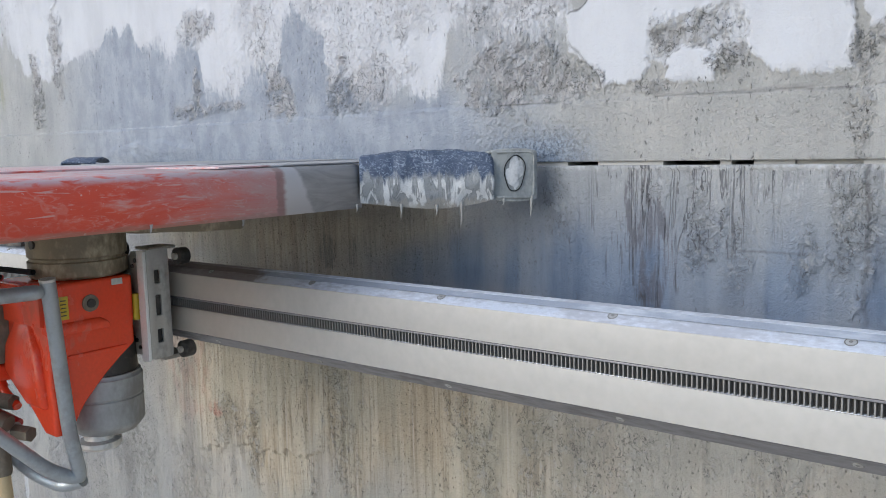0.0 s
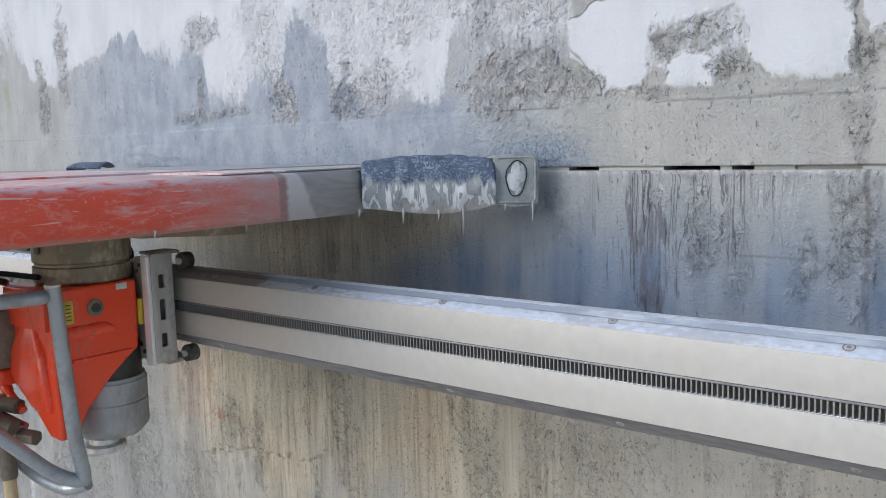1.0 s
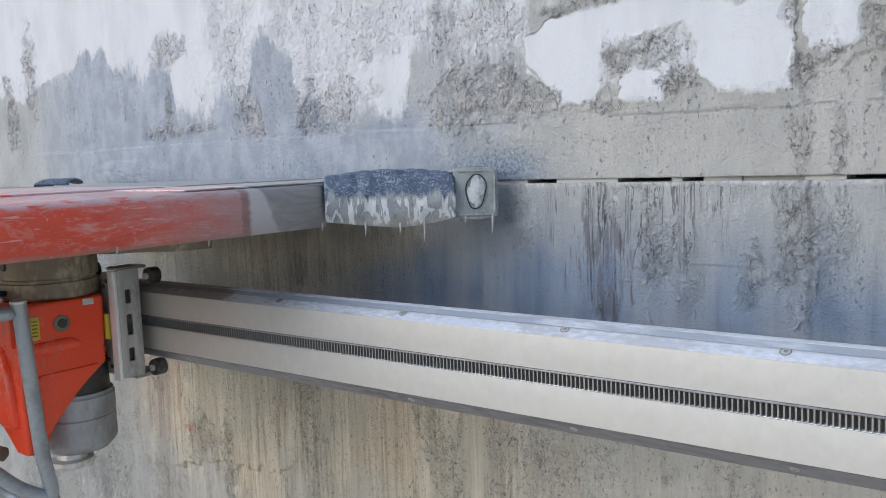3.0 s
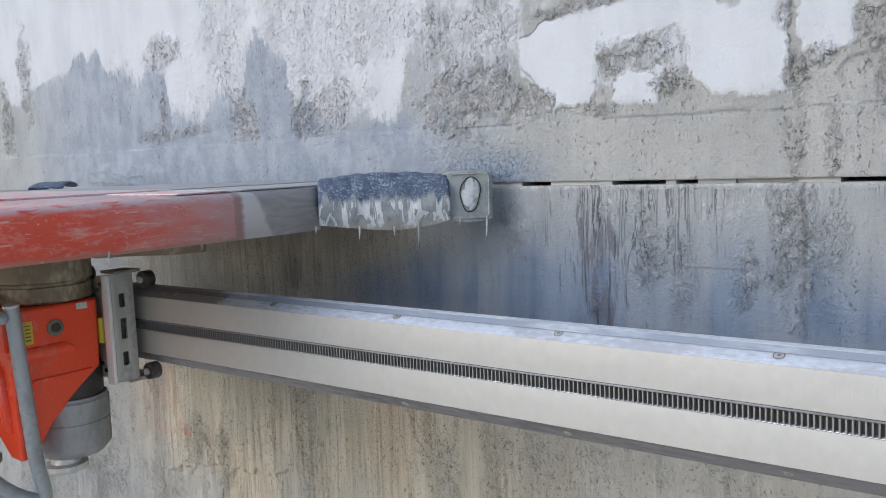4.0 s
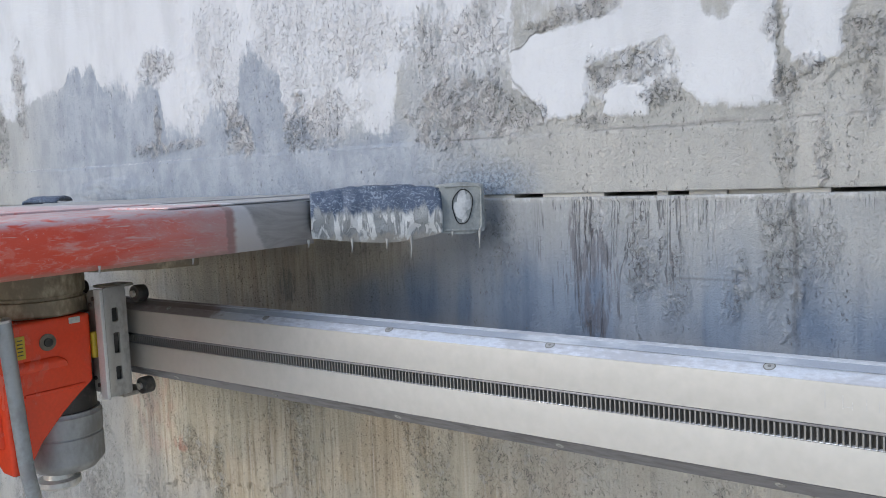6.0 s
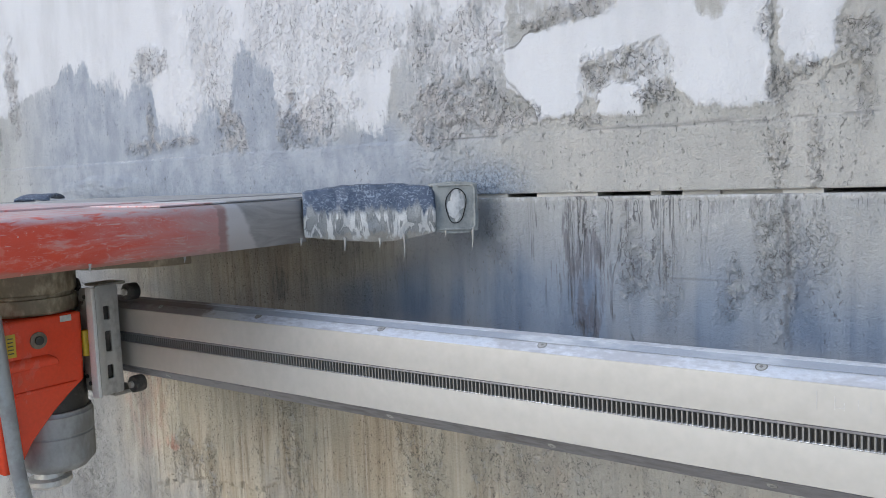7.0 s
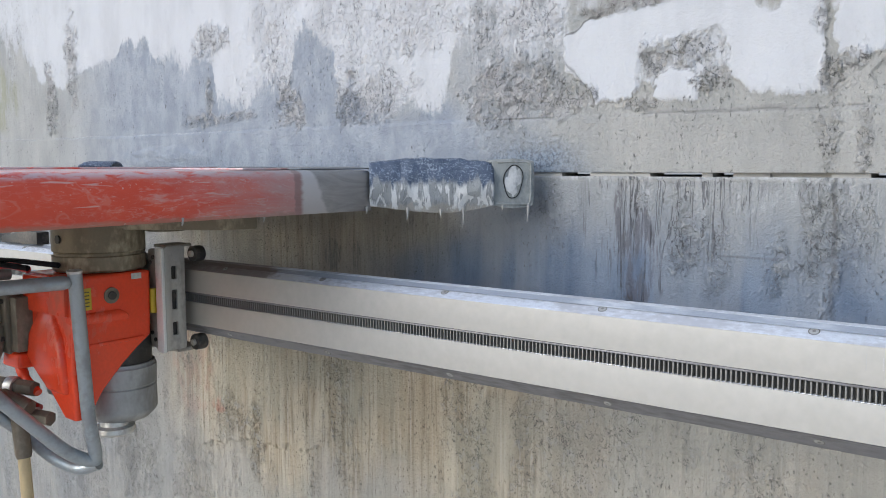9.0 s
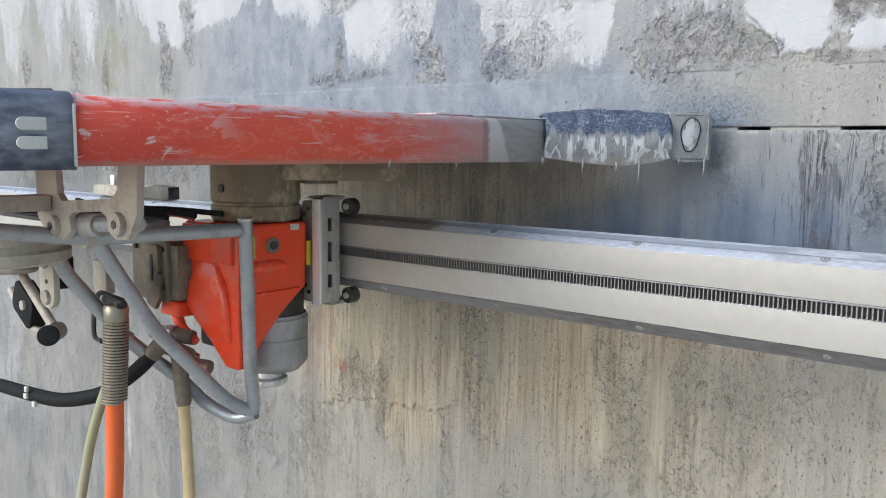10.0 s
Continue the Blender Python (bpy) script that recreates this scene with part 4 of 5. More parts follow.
# the outline runs from the wall on the saw's left, round the front, to the wall on its right
shell([(-1.45, -0.31), (-1.45, -1.33)], "left_side", GUARD, "", BOT, TOP, 0.004, 0.30, guard)
shell([(-0.28, -1.331), (-0.279, -1.0), (-0.268, -0.31)], "right_side", GUARD, "red sheet side, grey with slurry towards the wall", BOT, TOP, 0.004, 0.30, guard)
shell([(-1.23, -1.478), (-0.52, -1.478)], "front_side", GUARD, "red sheet front", BOT, TOP, 0.004, 0.3, guard)
part("lid", box(-1.20, -0.54, -1.30, -0.05, 1.5125, 1.5185, 0.002), GUARD, guard, "red top plate hazed with dry slurry")
part("lid_wing", box(-0.56, -0.31, -0.62, -0.05, 1.5125, 1.5160, 0.002), GUARD, guard)
part("lid_wing", box(-1.43, -1.19, -0.62, -0.05, 1.5125, 1.5160, 0.002), GUARD, guard)

# rounded plastic corners at the front
for side in (1, -1):
    cx = -0.865
    pts = [(cx + side * (x - cx), y) for x, y in ((-0.279, -1.322), (-0.281, -1.41), (-0.34, -1.475), (-0.53, -1.482))]
    if side > 0:
        pts = pts[::-1]
    c = shell(pts, "corner_cap", CAP, "blue-black plastic corner cap", BOT - 0.004, TOP + 0.003, 0.006, 0.2, guard)
part("cap_seam", box(-0.2800, -0.2755, -1.3245, -1.3215, BOT, TOP - 0.012, 0.001), PALE, guard, "pale seam beside the cap")
for z in (1.474, 1.452):
    slot = [(-1.357, z - 0.0075), (-1.357, z + 0.0075)] + [(-1.383 - 0.0085 * math.sin(a * math.pi / 8), z + 0.0075 * math.cos(a * math.pi / 8)) for a in range(9)]
    part("cap_window", extruded(slot, -0.2785, -0.2755, lambda u, v, w: (w, u, v), 0.0006), PALE, guard, "pale slot in the corner cap")


def crust(name, a, b, z_lo, z_hi, seed, parent, label, depth=0.05, bulge=0.012, lumps=0.005, mat=None):
    """A lumpy slab of slurry on an end plate that runs from a to b in plan."""
    a, b = Vector((*a, 0)), Vector((*b, 0))
    d = (b - a).normalized()
    out = Vector((d.y, -d.x, 0))
    bm = bmesh.new()
    nu, rows = 44, 26
    grid = []
    for i in range(nu + 1):
        u = i / nu
        col = []
        for j in range(rows + 1):
            v = j / rows
            # from the lower back edge, up the face, over the top
            if v < 0.15:
                w, off = 0.0, -depth * (1 - v / 0.15)
            elif v < 0.7:
                w, off = (v - 0.15) / 0.55, 0.0
            else:
                w, off = 1.0, -depth * 1.8 * (v - 0.7) / 0.3
            sag = lumps * 3.0 * math.sin(math.pi * u ** 1.25) * (1 - w)
            z = z_lo + (z_hi - z_lo) * w - sag + lumps * 2.4 * w * math.sin(math.pi * u) ** 0.7
            p = a + d * (u * (b - a).length) + out * (off + bulge * math.sin(math.pi * min(1.0, w)) )
            q = Vector((p.x * 38, p.y * 38, z * 38))
            lump = noise.fractal(q + Vector((seed, 0, 0)), 1.0, 2.1, 4) * lumps
            p = p + out * lump
            col.append(bm.verts.new((p.x, p.y, z + lump * (0.8 if w > 0.9 else 0.3))))
        grid.append(col)
    for c0, c1 in zip(grid, grid[1:]):
        for j in range(rows):
            bm.faces.new((c0[j], c1[j], c1[j + 1], c0[j + 1]))
    bmesh.ops.recalc_face_normals(bm, faces=bm.faces)
    ob = part(name, bm, mat or CRUST, parent, label)
    s = ob.modifiers.new("thickness", "SOLIDIFY")
    s.thickness, s.offset = 0.006, -1
    return ob


crust("crusted_flap", (-0.270, -0.312), (-0.072, -0.128), 1.432, 1.524, 3.0, guard, "rubber end flap crusted with slurry and pale runs", 0.05, 0.016)
crust("end_tab", (-0.074, -0.130), (-0.012, -0.058), 1.432, 1.530, 9.0, guard, "square end tab caked with slurry", 0.03, 0.001, 0.002, TAB)
bm = bmesh.new()
bmesh.ops.create_icosphere(bm, subdivisions=4, radius=1)
across, outward = Vector((0.653, 0.758, 0)), Vector((0.758, -0.653, 0))
for v in bm.verts:
    q = v.co.copy()
    wob = 1 + 0.45 * noise.noise(q * 1.9 + Vector((4, 0, 0))) + 0.2 * noise.noise(q * 5)
    v.co = Vector((-0.0430, -0.0945, 1.485)) + across * q.x * 0.0155 * wob + outward * (0.0005 + q.y * 0.0028) + Vector((0, 0, q.z * 0.030 * wob + q.x * 0.006))
part("dried_patch", bm, CHALK, guard, "white dried slurry patch")


def tab_point(u, w, off):
    """A place on the end tab: u along it, w up it, off its face."""
    p = Vector((-0.0430, -0.094, 1.481)) + across * u + outward * off
    return (p.x, p.y, 1.481 + w)


ring = [tab_point(0.0215 * math.cos(a * math.tau / 28) * (1 + 0.10 * math.sin(3 * a * math.tau / 28)), 0.004 + 0.036 * math.sin(a * math.tau / 28) + 0.004 * math.cos(a * math.tau / 28), 0.0025) for a in range(29)]
part("patch_rim", sweep(ring, 0.0010, 8), RUBBER, guard, "dark wet rim round the dried patch")
frame_line = smooth_line([tab_point(-0.038, -0.044, 0.001), tab_point(0.0405, -0.046, 0.001), tab_point(0.0415, 0.047, 0.001), tab_point(-0.036, 0.047, 0.001)], 0.012, 4)
part("tab_edge", sweep(frame_line, [0.0026 + 0.0010 * math.sin(i * 1.7) for i in range(len(frame_line))], 10), TAB, guard, "rounded edge of the end tab")
for k, (x, y, z, h) in enumerate(((-0.205, -0.262, 1.424, 0.022), (-0.150, -0.216, 1.420, 0.014), (-0.118, -0.176, 1.424, 0.040), (-0.020, -0.068, 1.432, 0.036), (-0.058, -0.112, 1.433, 0.012), (-0.262, -0.33, 1.427, 0.010), (-0.276, -0.60, 1.425, 0.012), (-0.277, -0.78, 1.425, 0.008))):
    part("slurry_drip", sweep([(x, y, z + 0.006), (x, y, z - h * 0.5), (x - 0.002, y, z - h)], [0.0035, 0.0016, 0.0008], 8), PLUG, guard)
crust("crusted_flap", (-1.644, -0.162), (-1.460, -0.312), 1.432, 1.524, 5.0, guard, "rubber end flap crusted with slurry", 0.05, 0.010)

guard.location.x = SAW_SHIFT

blade = empty("diamond_blade", "thin steel diamond cutting disc inside the red guard", "cutting disc")
part("blade_disc", lathe([(0.03, 1.4975), (0.545, 1.4975), (0.545, 1.5025), (0.03, 1.5025)], (-0.865, -0.42), 64), BLADE, blade)
part("blade_hub", lathe([(0.055, 1.44), (0.055, 1.497)], (-0.865, -0.42)), IRON, blade)

blade.location.x = SAW_SHIFT

# ---- wall saw ----
saw = empty("wall_saw", "orange hydraulic wall saw head on a carriage with a tube frame", "wall saw")
saw.location.x = SAW_SHIFT


def sections(rows, bevel=0.012):
    """A body lofted through upright sections: z, x0, x1, y0, y1."""
    bm = bmesh.new()
    rings = []
    for z, x0, x1, y0, y1 in rows:
        rings.append([bm.verts.new(p) for p in ((x0, y0, z), (x1, y0, z), (x1, y1, z), (x0, y1, z))])
    for a, b in zip(rings, rings[1:]):
        for k in range(4):
            bm.faces.new((a[k], a[(k + 1) % 4], b[(k + 1) % 4], b[k]))
    bm.faces.new(rings[0][::-1])
    bm.faces.new(rings[-1])
    bmesh.ops.recalc_face_normals(bm, faces=bm.faces)
    return bevelled(bm, bevel, 3, 12)


housing = part("housing", sections([(0.938, -0.885, -0.838, -0.690, -0.655), (1.00, -0.945, -0.826, -0.695, -0.625), (1.055, -1.01, -0.822, -0.70, -0.575),
                                    (1.09, -1.03, -0.820, -0.70, -0.535), (1.115, -1.03, -0.820, -0.698, -0.500), (1.272, -1.03, -0.820, -0.695, -0.496)], 0.008),
               ORANGE, saw, "glossy orange gear housing, tapered below")
part("housing_ear", sections([(1.045, -1.085, -1.0, -0.735, -0.68), (1.082, -1.075, -1.0, -0.735, -0.68)], 0.008), ORANGE, saw)
part("housing_leg", sweep(smooth_line([(-1.062, -0.708, 1.062), (-1.045, -0.705, 1.020), (-0.985, -0.70, 0.985)], 0.03), [0.013] * 5 + [0.010] * 4), ORANGE, saw)
# dark box added to stand for the shade in the cavity
part("recess_shade", box(-1.03, -0.91, -0.66, -0.60, 0.965, 1.06, 0.01), IRON, saw, "dark block standing for the shaded recess under the housing ear")
part("housing_rib", box(-1.025, -0.835, -0.706, -0.69, 1.182, 1.268, 0.006), ORANGE, saw)
part("housing_rib", box(-0.824, -0.815, -0.66, -0.52, 1.108, 1.116, 0.004), ORANGE, saw)
part("housing_ledge", sections([(1.160, -0.835, -0.819, -0.672, -0.555), (1.176, -0.835, -0.811, -0.676, -0.562), (1.188, -0.835, -0.816, -0.678, -0.580)], 0.005), ORANGE, saw, "moulded ledge below the plug")
part("housing_bulge", sections([(1.00, -0.93, -0.85, -0.706, -0.67), (1.07, -1.005, -0.845, -0.716, -0.67), (1.13, -1.00, -0.86, -0.712, -0.67), (1.19, -0.97, -0.90, -0.700, -0.67)], 0.012), ORANGE, saw, "rounded moulding on the housing side")
part("housing_sticker", box(-0.8200, -0.8182, -0.548, -0.522, 1.254, 1.268, 0.0003), PALE, saw, "small worn pale sticker")
part("bolt_boss", rod((-0.822, -0.60, 1.222), (-0.8165, -0.60, 1.222), 0.019, None, 24, 0.002), MUDDY, saw, "grimy boss round the plug")
part("plug_bolt", rod((-0.826, -0.60, 1.222), (-0.812, -0.60, 1.222), 0.010, None, 20, 0.002), IRON, saw, "dark recessed plug")
part("warning_label", box(-0.8205, -0.8185, -0.672, -0.650, 1.195, 1.245, 0), YELLOW, saw, "yellow warning label")
for k in range(5):
    part("label_line", box(-0.8190, -0.8180, -0.667, -0.655, 1.203 + k * 0.008, 1.2055 + k * 0.008, 0), IRON, saw, "", False)

motor = part("motor", lathe([(0.050, 0.902), (0.066, 0.905), (0.084, 0.925), (0.085, 0.930), (0.085, 0.985), (0.083, 0.987), (0.083, 0.990), (0.085, 0.992), (0.086, 1.035), (0.083, 1.038), (0.082, 1.045)], (-0.905, -0.535)),
             CAST, saw, "dull grey cast motor can")
part("motor_collar", lathe([(0.076, 1.04), (0.076, 1.12)], (-0.905, -0.535)), IRON, saw, "dark collar")
part("motor_knob", lathe([(0.030, 0.872), (0.044, 0.874), (0.048, 0.880), (0.047, 0.890), (0.034, 0.894), (0.032, 0.908)], (-0.888, -0.565)), STEEL, saw, "round steel knob")

gearbox = part("arm_gearbox", lathe([(0.100, 1.274), (0.106, 1.280), (0.106, 1.310), (0.101, 1.312), (0.101, 1.318), (0.106, 1.322), (0.106, 1.428), (0.098, 1.434)], (-0.925, -0.565)),
               BRASSY, saw, "round gearbox caked with brown mud")
part("gearbox_bolt", rod((-0.915, -0.674, 1.352), (-0.915, -0.66, 1.352), 0.010, None, 16), IRON, saw)
part("saw_arm", extruded([(-0.96, -0.47), (-0.90, -0.62), (-0.62, -0.44), (-0.585, -0.36), (-0.66, -0.32), (-0.86, -0.36)], 1.372, 1.420, lambda u, v, w: (u, v, w), 0.006),
     BRASSY, saw, "mud-caked saw arm under the guard")
part("arm_spindle", rod((-0.865, -0.42, 1.36), (-0.865, -0.42, 1.45), 0.05, None, 28, 0.003), BRASSY, saw)

# carriage bracket that grips the rail
slots = [rounded(-0.466, -0.451, z - h, z + h, 0.002, 1) for z, h in ((1.264, 0.016), (1.198, 0.024), (1.127, 0.016))]
bracket = part("carriage_bracket", extruded(rounded(-0.484, -0.428, 1.074, 1.328, 0.006, 3), -0.786, -0.779, lambda u, v, w: (w, u, v), 0.001, slots), ZINC, saw, "slotted zinc plated bracket")
part("bracket_front", extruded(rounded(-0.806, -0.779, 1.070, 1.326, 0.004, 2), -0.493, -0.484, lambda u, v, w: (u, w, v), 0.003), BRIGHT, bracket, "bent front edge, painted bright as the lit side")
part("bracket_flange", extruded(rounded(-0.858, -0.806, 1.078, 1.320, 0.012, 4), -0.478, -0.472, lambda u, v, w: (u, w, v), 0.001), DUSTY, bracket)
part("spirit_level", rod((-0.826, -0.487, 1.165), (-0.826, -0.487, 1.225), 0.009, None, 16, 0.002), YELLOW, bracket, "yellow spirit level vial")
# dark plate added behind the slots to stand for their shade
part("slot_shade_plate", box(-0.800, -0.7875, -0.480, -0.436, 1.085, 1.315, 0.001), IRON, bracket)
for x, z in ((-0.834, 1.300), (-0.846, 1.286), (-0.834, 1.096), (-0.846, 1.112)):
    part("rivet", rod((x, -0.481, z), (x, -0.476, z), 0.005, None, 12), IRON, bracket, "", False)
part("carriage_plate", box(-1.06, -0.80, -0.472, -0.425, 1.10, 1.30, 0.004), DUSTY, saw, "dusty steel carriage plate")
part("carriage_top", box(-0.845, -0.788, -0.47, -0.40, 1.324, 1.331, 0.003), DUSTY, saw)
for z in (1.306, 1.086):
    for x in (-0.771, -1.03):
        r = part("roller", rod((x, -0.412, z), (x, -0.384, z), 0.020, None, 28, 0.004), IRON, saw, "dark steel guide roller")
        part("roller_pin", rod((x, -0.418, z), (x, -0.380, z), 0.008, None, 12, 0.001), DUSTY, r)
part("carriage_base", box(-1.06, -0.80, -0.44, -0.37, 1.060, 1.071, 0.004), DUSTY, saw)
part("pinion_cover", box(-1.05, -0.86, -0.50, -0.472, 1.13, 1.27, 0.005), DUSTY, saw)

# tube frame round the saw head: a near and a far loop joined below
R = 0.0155
near = [(-0.858, -1.27, 1.305), (-0.856, -1.02, 1.268), (-0.775, -0.735, 1.270)]
part("frame_tube", sweep(smooth_line(near, 0.05), R), TUBE, saw, "bent galvanised tube")
part("frame_upright", sweep(smooth_line([(-0.768, -0.714, 1.292), (-0.822, -0.667, 0.939), (-0.850, -0.634, 0.822), (-0.862, -0.700, 0.862), (-0.873, -0.875, 1.060), (-0.856, -1.005, 1.262)], 0.045), R), TUBE, saw, "bent galvanised tube")
part("frame_crossbar", sweep(smooth_line([(-0.848, -0.634, 0.824), (-0.895, -0.655, 0.803), (-0.955, -0.690, 0.830), (-1.000, -0.728, 0.892), (-1.045, -0.85, 1.012), (-1.015, -1.0, 1.19), (-0.99, -1.03, 1.255)], 0.05), R), TUBE, saw, "bent galvanised tube")
part("frame_tube", sweep(smooth_line([(-0.99, -1.03, 1.255), (-1.10, -0.95, 1.262), (-1.10, -0.70, 1.262)], 0.05), R), TUBE, saw, "bent galvanised tube")
part("tube_cap", rod((-0.7675, -0.7145, 1.290), (-0.767, -0.715, 1.296), 0.0165, None, 20, 0.001), STEEL, saw)
for p in ((-0.853, -0.642, 0.832), (-0.857, -1.01, 1.262), (-0.776, -0.735, 1.270)):
    bm = bmesh.new()
    bmesh.ops.create_icosphere(bm, subdivisions=2, radius=0.0185, matrix=Matrix.Translation(p) @ Matrix.Diagonal((1, 1, 0.8, 1)))
    part("weld_bead", bm, TUBE, saw)

# water film and grime worn along the front tube
part("frame_clamp", rod((-0.8575, -0.99, 1.2665), (-0.8560, -1.03, 1.2695), 0.0205, None, 24, 0.003), DUSTY, saw, "dusty pipe clamp")

# yoke that carries the guard
yoke_outline = [(-0.918, 1.424), (-0.918, 1.312), (-0.875, 1.276), (-0.815, 1.272), (-0.785, 1.292), (-0.79, 1.318), (-0.775, 1.326), (-0.675, 1.334), (-0.655, 1.326),
                (-0.650, 1.302), (-0.625, 1.288), (-0.585, 1.292), (-0.556, 1.335), (-0.548, 1.424), (-0.610, 1.424), (-0.618, 1.372), (-0.640, 1.358), (-0.815, 1.346), (-0.832, 1.358), (-0.838, 1.424)]
yoke = part("guard_yoke", extruded(yoke_outline, -1.088, -1.074, lambda u, v, w: (u, w, v), 0.002), DUSTY, saw, "dusty forked steel yoke holding the guard")
for x, z in ((-0.845, 1.298), (-0.612, 1.316)):
    b = part("yoke_bolt", rod((x, -1.098, z), (x, -1.06, z), 0.021, None, 24, 0.002), DUSTY, yoke, "round bolt head")
    part("bolt_socket", rod((x, -1.0995, z), (x, -1.097, z), 0.008, None, 6), IRON, b, "", False)
part("yoke_spacer", rod((-0.80, -1.055, 1.300), (-0.735, -1.055, 1.304), 0.022, None, 24, 0.003), CAST, saw)
part("yoke_rod", rod((-0.86, -1.058, 1.296), (-0.60, -1.058, 1.316), 0.014, None, 20, 0.002), TUBE, saw)
part("yoke_arm", box(-0.90, -0.85, -1.30, -1.09, 1.325, 1.355, 0.004), DUSTY, saw)
part("guard_post", box(-0.985, -0.945, -1.22, -1.18, 1.33, 1.425, 0.004), IRON, saw)

# casting, lug and crank at the front of the saw
part("front_casting", lathe([(0.115, 1.212), (0.128, 1.218), (0.130, 1.238), (0.122, 1.244), (0.122, 1.250), (0.130, 1.256), (0.128, 1.270), (0.10, 1.276)], (-1.035, -1.11), 40), BEIGE, saw, "round casting coated with pale slurry")
lug_outline = rounded(-1.108, -1.042, 1.098, 1.23, 0.030, 6)
lug = part("lug_plate", extruded(lug_outline, -1.006, -0.992, lambda u, v, w: (u, w, v), 0.002), BEIGE, saw, "pale rounded lug plate")
for z, r, s in ((1.196, 0.012, 6), (1.122, 0.016, 20)):
    part("lug_bolt", rod((-1.074, -1.014, z), (-1.074, -1.0, z), r, None, s, 0.001), DUSTY, lug)
part("lug_hole", rod((-1.074, -1.0075, 1.156), (-1.074, -1.005, 1.156), 0.005, None, 12), IRON, lug, "", False)
part("crank_hub", lathe([(0.05, 1.15), (0.06, 1.16), (0.04, 1.212)], (-1.30, -0.98), 28), DUSTY, saw)
part("crank_arm", sweep([(-1.33, -0.955, 1.150), (-1.175, -0.95, 1.035)], 0.011), DUSTY, saw, "dusty crank arm")
part("crank_arm", sweep([(-1.44, -0.93, 1.085), (-1.33, -0.94, 1.01), (-1.20, -0.945, 1.005)], 0.009), DUSTY, saw)
part("crank_block", extruded(rounded(-0.055, 0.045, -0.045, 0.045, 0.02, 4), -0.02, 0.02, lambda u, v, w: (-1.32 + u * 0.9 + v * 0.35, -0.935 + w, 1.062 - u * 0.55 + v * 0.8), 0.006), RUBBER, saw, "black rubber block")
part("crank_block", extruded(rounded(-0.03, 0.03, -0.04, 0.04, 0.012, 4), -0.02, 0.02, lambda u, v, w: (-1.235 + u, -0.90 + w, 1.15 + v), 0.006), RUBBER, saw, "black rubber block")
part("block_bolt", rod((-1.31, -0.962, 1.066), (-1.31, -0.95, 1.066), 0.012, None, 16, 0.001), DUSTY, saw)
part("crank_grip", rod((-1.215, -0.92, 1.014), (-1.150, -0.972, 1.020), 0.021, None, 24, 0.003), CAST, saw)
part("grip_end", rod((-1.152, -0.970, 1.020), (-1.142, -0.979, 1.021), 0.0235, None, 24, 0.003), RUBBER, saw, "black grip end")

# coupling block and latch beside the orange housing
block = part("coupling_block", sections([(1.075, -1.165, -1.035, -0.735, -0.60), (1.10, -1.185, -1.03, -0.745, -0.59), (1.225, -1.185, -1.03, -0.745, -0.59)], 0.006), MUDDY, saw, "mud-stained coupling block")
part("latch_plate", extruded(rounded(-1.10, -1.05, 1.150, 1.215, 0.008, 3), -0.757, -0.745, lambda u, v, w: (u, w, v), 0.002), MUDDY, block, "steel latch plate")
part("latch_slot", extruded(rounded(-1.081, -1.071, 1.128, 1.192, 0.004, 3), -0.7595, -0.756, lambda u, v, w: (u, w, v), 0.0005), IRON, block, "dark slot")
part("latch_plate", extruded([(-1.105, 1.135), (-1.045, 1.145), (-1.045, 1.095), (-1.07, 1.06), (-1.10, 1.07), (-1.11, 1.10)], -0.757, -0.745, lambda u, v, w: (u, w, v), 0.002), MUDDY, block, "steel latch plate")
for x, z in ((-1.045, 1.205), (-1.045, 1.115), (-1.16, 1.205)):
    part("block_screw", rod((x, -0.752, z), (x, -0.744, z), 0.006, None, 12), IRON, block, "", False)
part("coupling_neck", box(-1.04, -1.00, -0.735, -0.62, 1.085, 1.215, 0.004), MUDDY, saw)
part("pale_bracket", box(-1.135, -1.075, -0.872, -0.850, 1.110, 1.185, 0.004), BEIGE, saw)
for a, b, r in (((-1.10, -0.745, 1.000), (-0.99, -0.705, 0.995), 0.019), ((-1.02, -0.735, 0.937), (-0.93, -0.70, 0.932), 0.018)):
    f = part("hose_fitting", rod(a, b, r, None, 6, 0.002), MUDDY, saw, "muddy hydraulic fitting")
    c = Vector(a).lerp(Vector(b), 0.35)
    d = Vector(b) - Vector(a)
    part("fitting_collar", rod(c, c + d * 0.2, r * 1.2, None, 20, 0.001), STEEL, f)
part("red_band", rod((-1.06, -0.728, 0.972), (-0.985, -0.70, 0.945), 0.012, None, 12), RED, saw)
# oily arms and leads lying over the frame
part("top_arm", box(-1.35, -1.02, -1.0, -0.72, 1.283, 1.292, 0.003), IRON, saw, "dark oily cover plate")
for k in range(4):
    y = -0.72 - 0.07 * k
    part("lead", sweep(smooth_line([(-0.90, y + 0.04, 1.294), (-1.05, y, 1.300 + 0.004 * k), (-1.22, y - 0.08, 1.297), (-1.40, y - 0.05, 1.305)], 0.08), 0.0065, 8), RUBBER, saw)
part("red_lead", sweep(smooth_line([(-0.93, -0.735, 1.287), (-0.985, -0.75, 1.296), (-1.05, -0.77, 1.288)], 0.05), 0.008, 10), RED, saw, "short red lead")

# ---- hoses ----
GROUND = -0.635


def hose(name, label, mat, points, r, category="hose"):
    t = empty(name, label, category, "hydraulic hoses")
    t.location.x = SAW_SHIFT
    part("hose_tube", sweep(smooth_line(points, 0.18, 8), r, 16), mat, t)
    return t


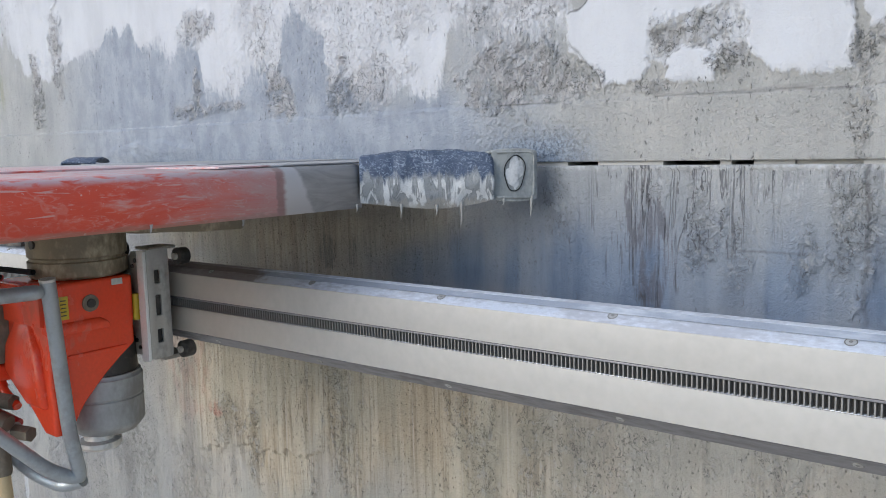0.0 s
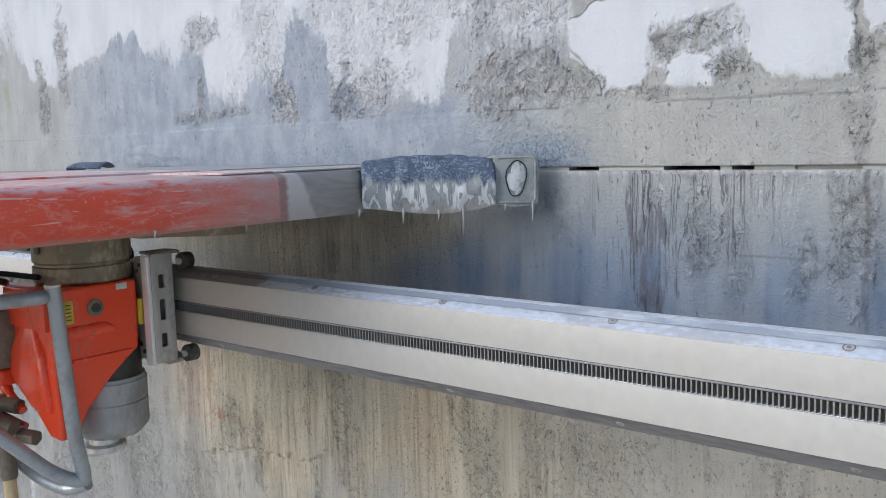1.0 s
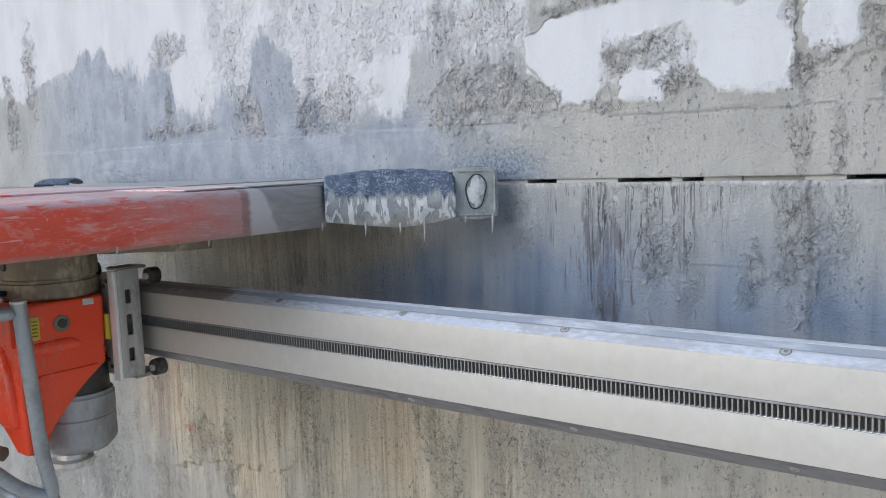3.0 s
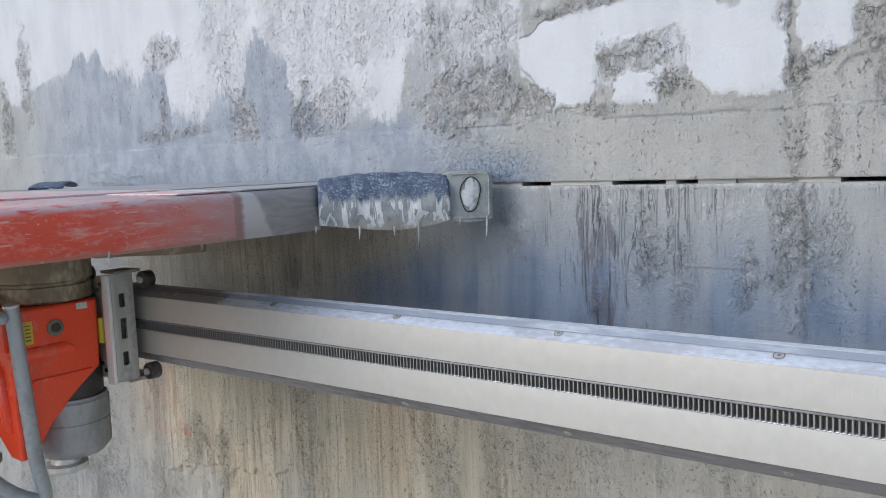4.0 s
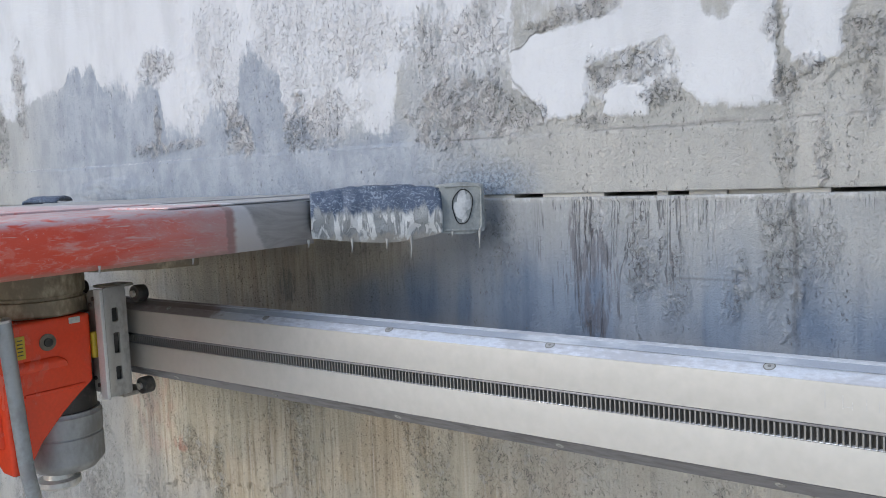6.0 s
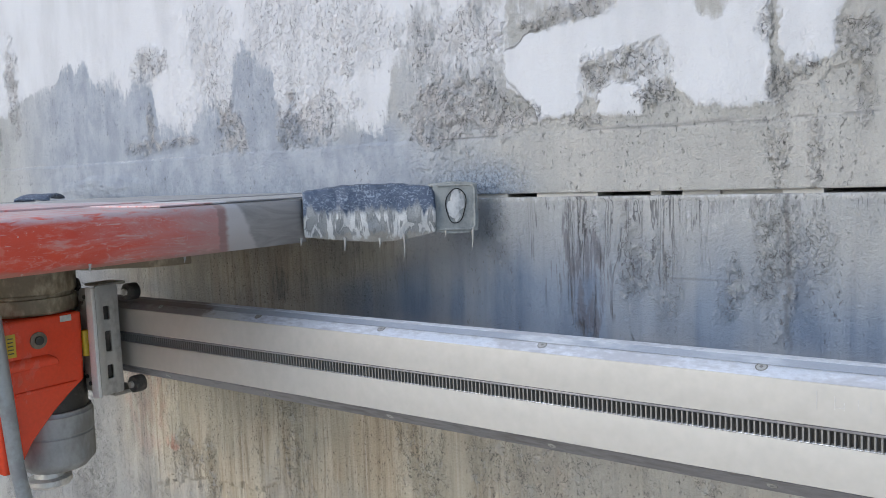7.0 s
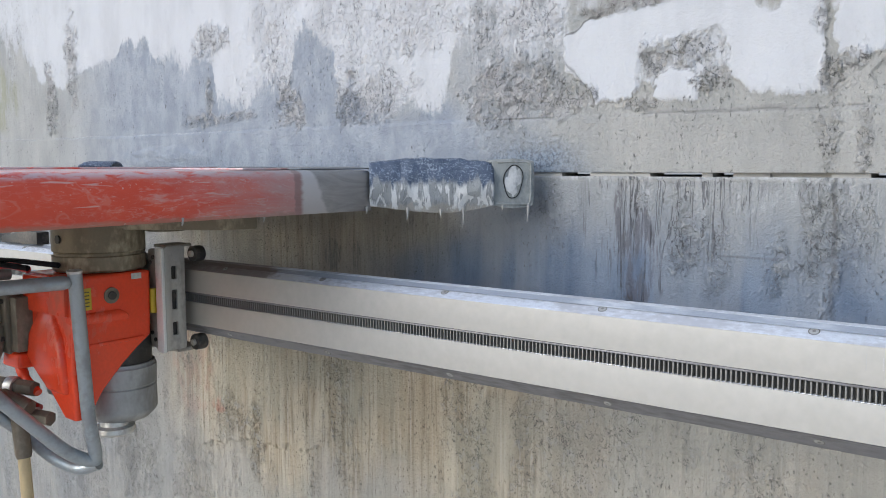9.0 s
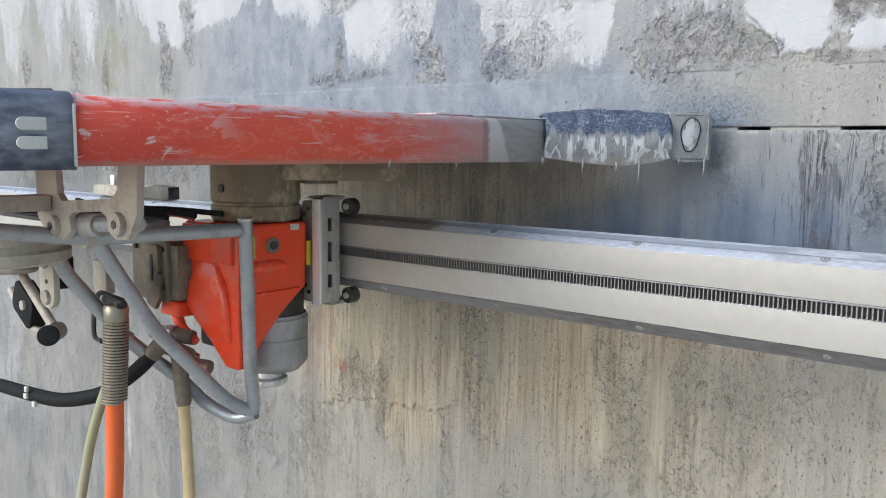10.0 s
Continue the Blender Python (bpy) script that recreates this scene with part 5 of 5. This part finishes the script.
orange = hose("hydraulic_hose", "bright orange hydraulic hose hanging from a coil spring sleeve", HOSE_ORANGE,
              [(-0.985, -0.9, 1.08), (-1.003, -0.9, 0.90), (-1.012, -0.9, 0.70), (-1.05, -0.92, 0.35), (-1.13, -0.98, GROUND), (-1.9, -1.15, GROUND - 0.002)], 0.0195)
turns, wire = 27, []
for i in range(turns * 14 + 1):
    a = i / 14 * math.tau
    u = i / (turns * 14)
    wire.append((-0.984 - 0.021 * u + 0.0255 * math.cos(a), -0.9 + 0.0255 * math.sin(a), 1.070 - 0.190 * u))
part("spring_sleeve", sweep(wire, 0.0027, 7), SPRING, orange, "dull coil spring sleeve")
part("sleeve_core", rod((-0.984, -0.9, 1.075), (-1.005, -0.9, 0.885), 0.0238, None, 24), IRON, orange)
part("sleeve_collar", lathe([(0.024, 1.066), (0.0265, 1.070), (0.0265, 1.098), (0.023, 1.104)], (-0.984, -0.9), 28), SPRING, orange, "brass coloured collar")
part("hose_clip", sweep(smooth_line([(-0.945, -0.905, 1.112), (-1.03, -0.905, 1.125), (-1.06, -0.90, 1.118), (-1.085, -0.90, 1.06), (-1.085, -0.90, 1.012), (-1.05, -0.90, 1.010)], 0.015, 3), 0.0055, 8), IRON, orange, "bent black wire clip")
part("hose_elbow", rod((-1.02, -0.9, 1.112), (-0.955, -0.9, 1.108), 0.013, None, 16, 0.003), IRON, orange)

sand = hose("hydraulic_hose", "sand-coloured hydraulic hose with a muddy steel ferrule", HOSE_SAND,
            [(-0.984, -0.75, 0.965), (-0.966, -0.75, 0.85), (-0.950, -0.75, 0.62), (-0.94, -0.77, 0.3), (-1.00, -0.85, GROUND - 0.006), (-1.8, -1.0, GROUND - 0.002)], 0.0135)
part("ferrule", sweep([(-0.984, -0.75, 0.970), (-0.980, -0.75, 0.945), (-0.9665, -0.75, 0.855), (-0.965, -0.75, 0.845)], [0.017, 0.0185, 0.0185, 0.016]), MUDDY, sand, "muddy steel ferrule")
part("tee_piece", rod((-1.03, -0.765, 0.985), (-0.955, -0.735, 0.960), 0.019, None, 16, 0.003), MUDDY, sand)

green = hose("water_hose", "slim olive green water hose hanging beside the saw", HOSE_GREEN,
             [(-1.055, -0.83, 1.02), (-1.075, -0.88, 0.90), (-1.115, -0.90, 0.78), (-1.175, -0.90, 0.62), (-1.25, -0.92, 0.3), (-1.36, -0.98, GROUND - 0.008), (-2.1, -1.1, GROUND - 0.002)], 0.0115)
black = hose("hydraulic_hose", "thick black rubber hose sagging away from the saw", RUBBER,
             [(-1.000, -0.79, 0.985), (-1.040, -0.82, 0.930), (-1.12, -0.86, 0.865), (-1.25, -0.90, 0.828), (-1.40, -0.91, 0.818), (-1.66, -0.91, 0.800), (-2.1, -0.92, 0.74), (-2.6, -0.95, 0.45), (-2.9, -1.0, GROUND), (-3.8, -1.1, GROUND - 0.002)], 0.0175)
part("ferrule", sweep([(-0.988, -0.785, 1.002), (-1.012, -0.802, 0.966)], 0.0195), MUDDY, black, "muddy steel ferrule")
for x, z in ((-1.385, 0.838), (-1.39, 0.820), (-1.345, 0.808)):
    part("splash", box(x - 0.008, x + 0.008, -0.932, -0.924, z - 0.007, z + 0.007, 0.003), PALE, black, "pale slurry splash")

# clamp that locks the far end of the rail
clamp = empty("rail_clamp", "dark steel clamp sitting on top of the rail", "clamp")
part("clamp_body", box(-2.06, -1.90, -0.40, -0.33, 1.277, 1.312, 0.004), DUSTY, clamp)
part("clamp_wedge", extruded([(-1.86, 1.276), (-1.62, 1.279), (-1.62, 1.318), (-1.70, 1.322), (-1.86, 1.296)], -0.385, -0.345, lambda u, v, w: (u, w, v), 0.003), IRON, clamp, "dark wedge")
part("clamp_bolt", rod((-1.98, -0.365, 1.31), (-1.98, -0.365, 1.345), 0.014, None, 6, 0.002), STEEL, clamp)
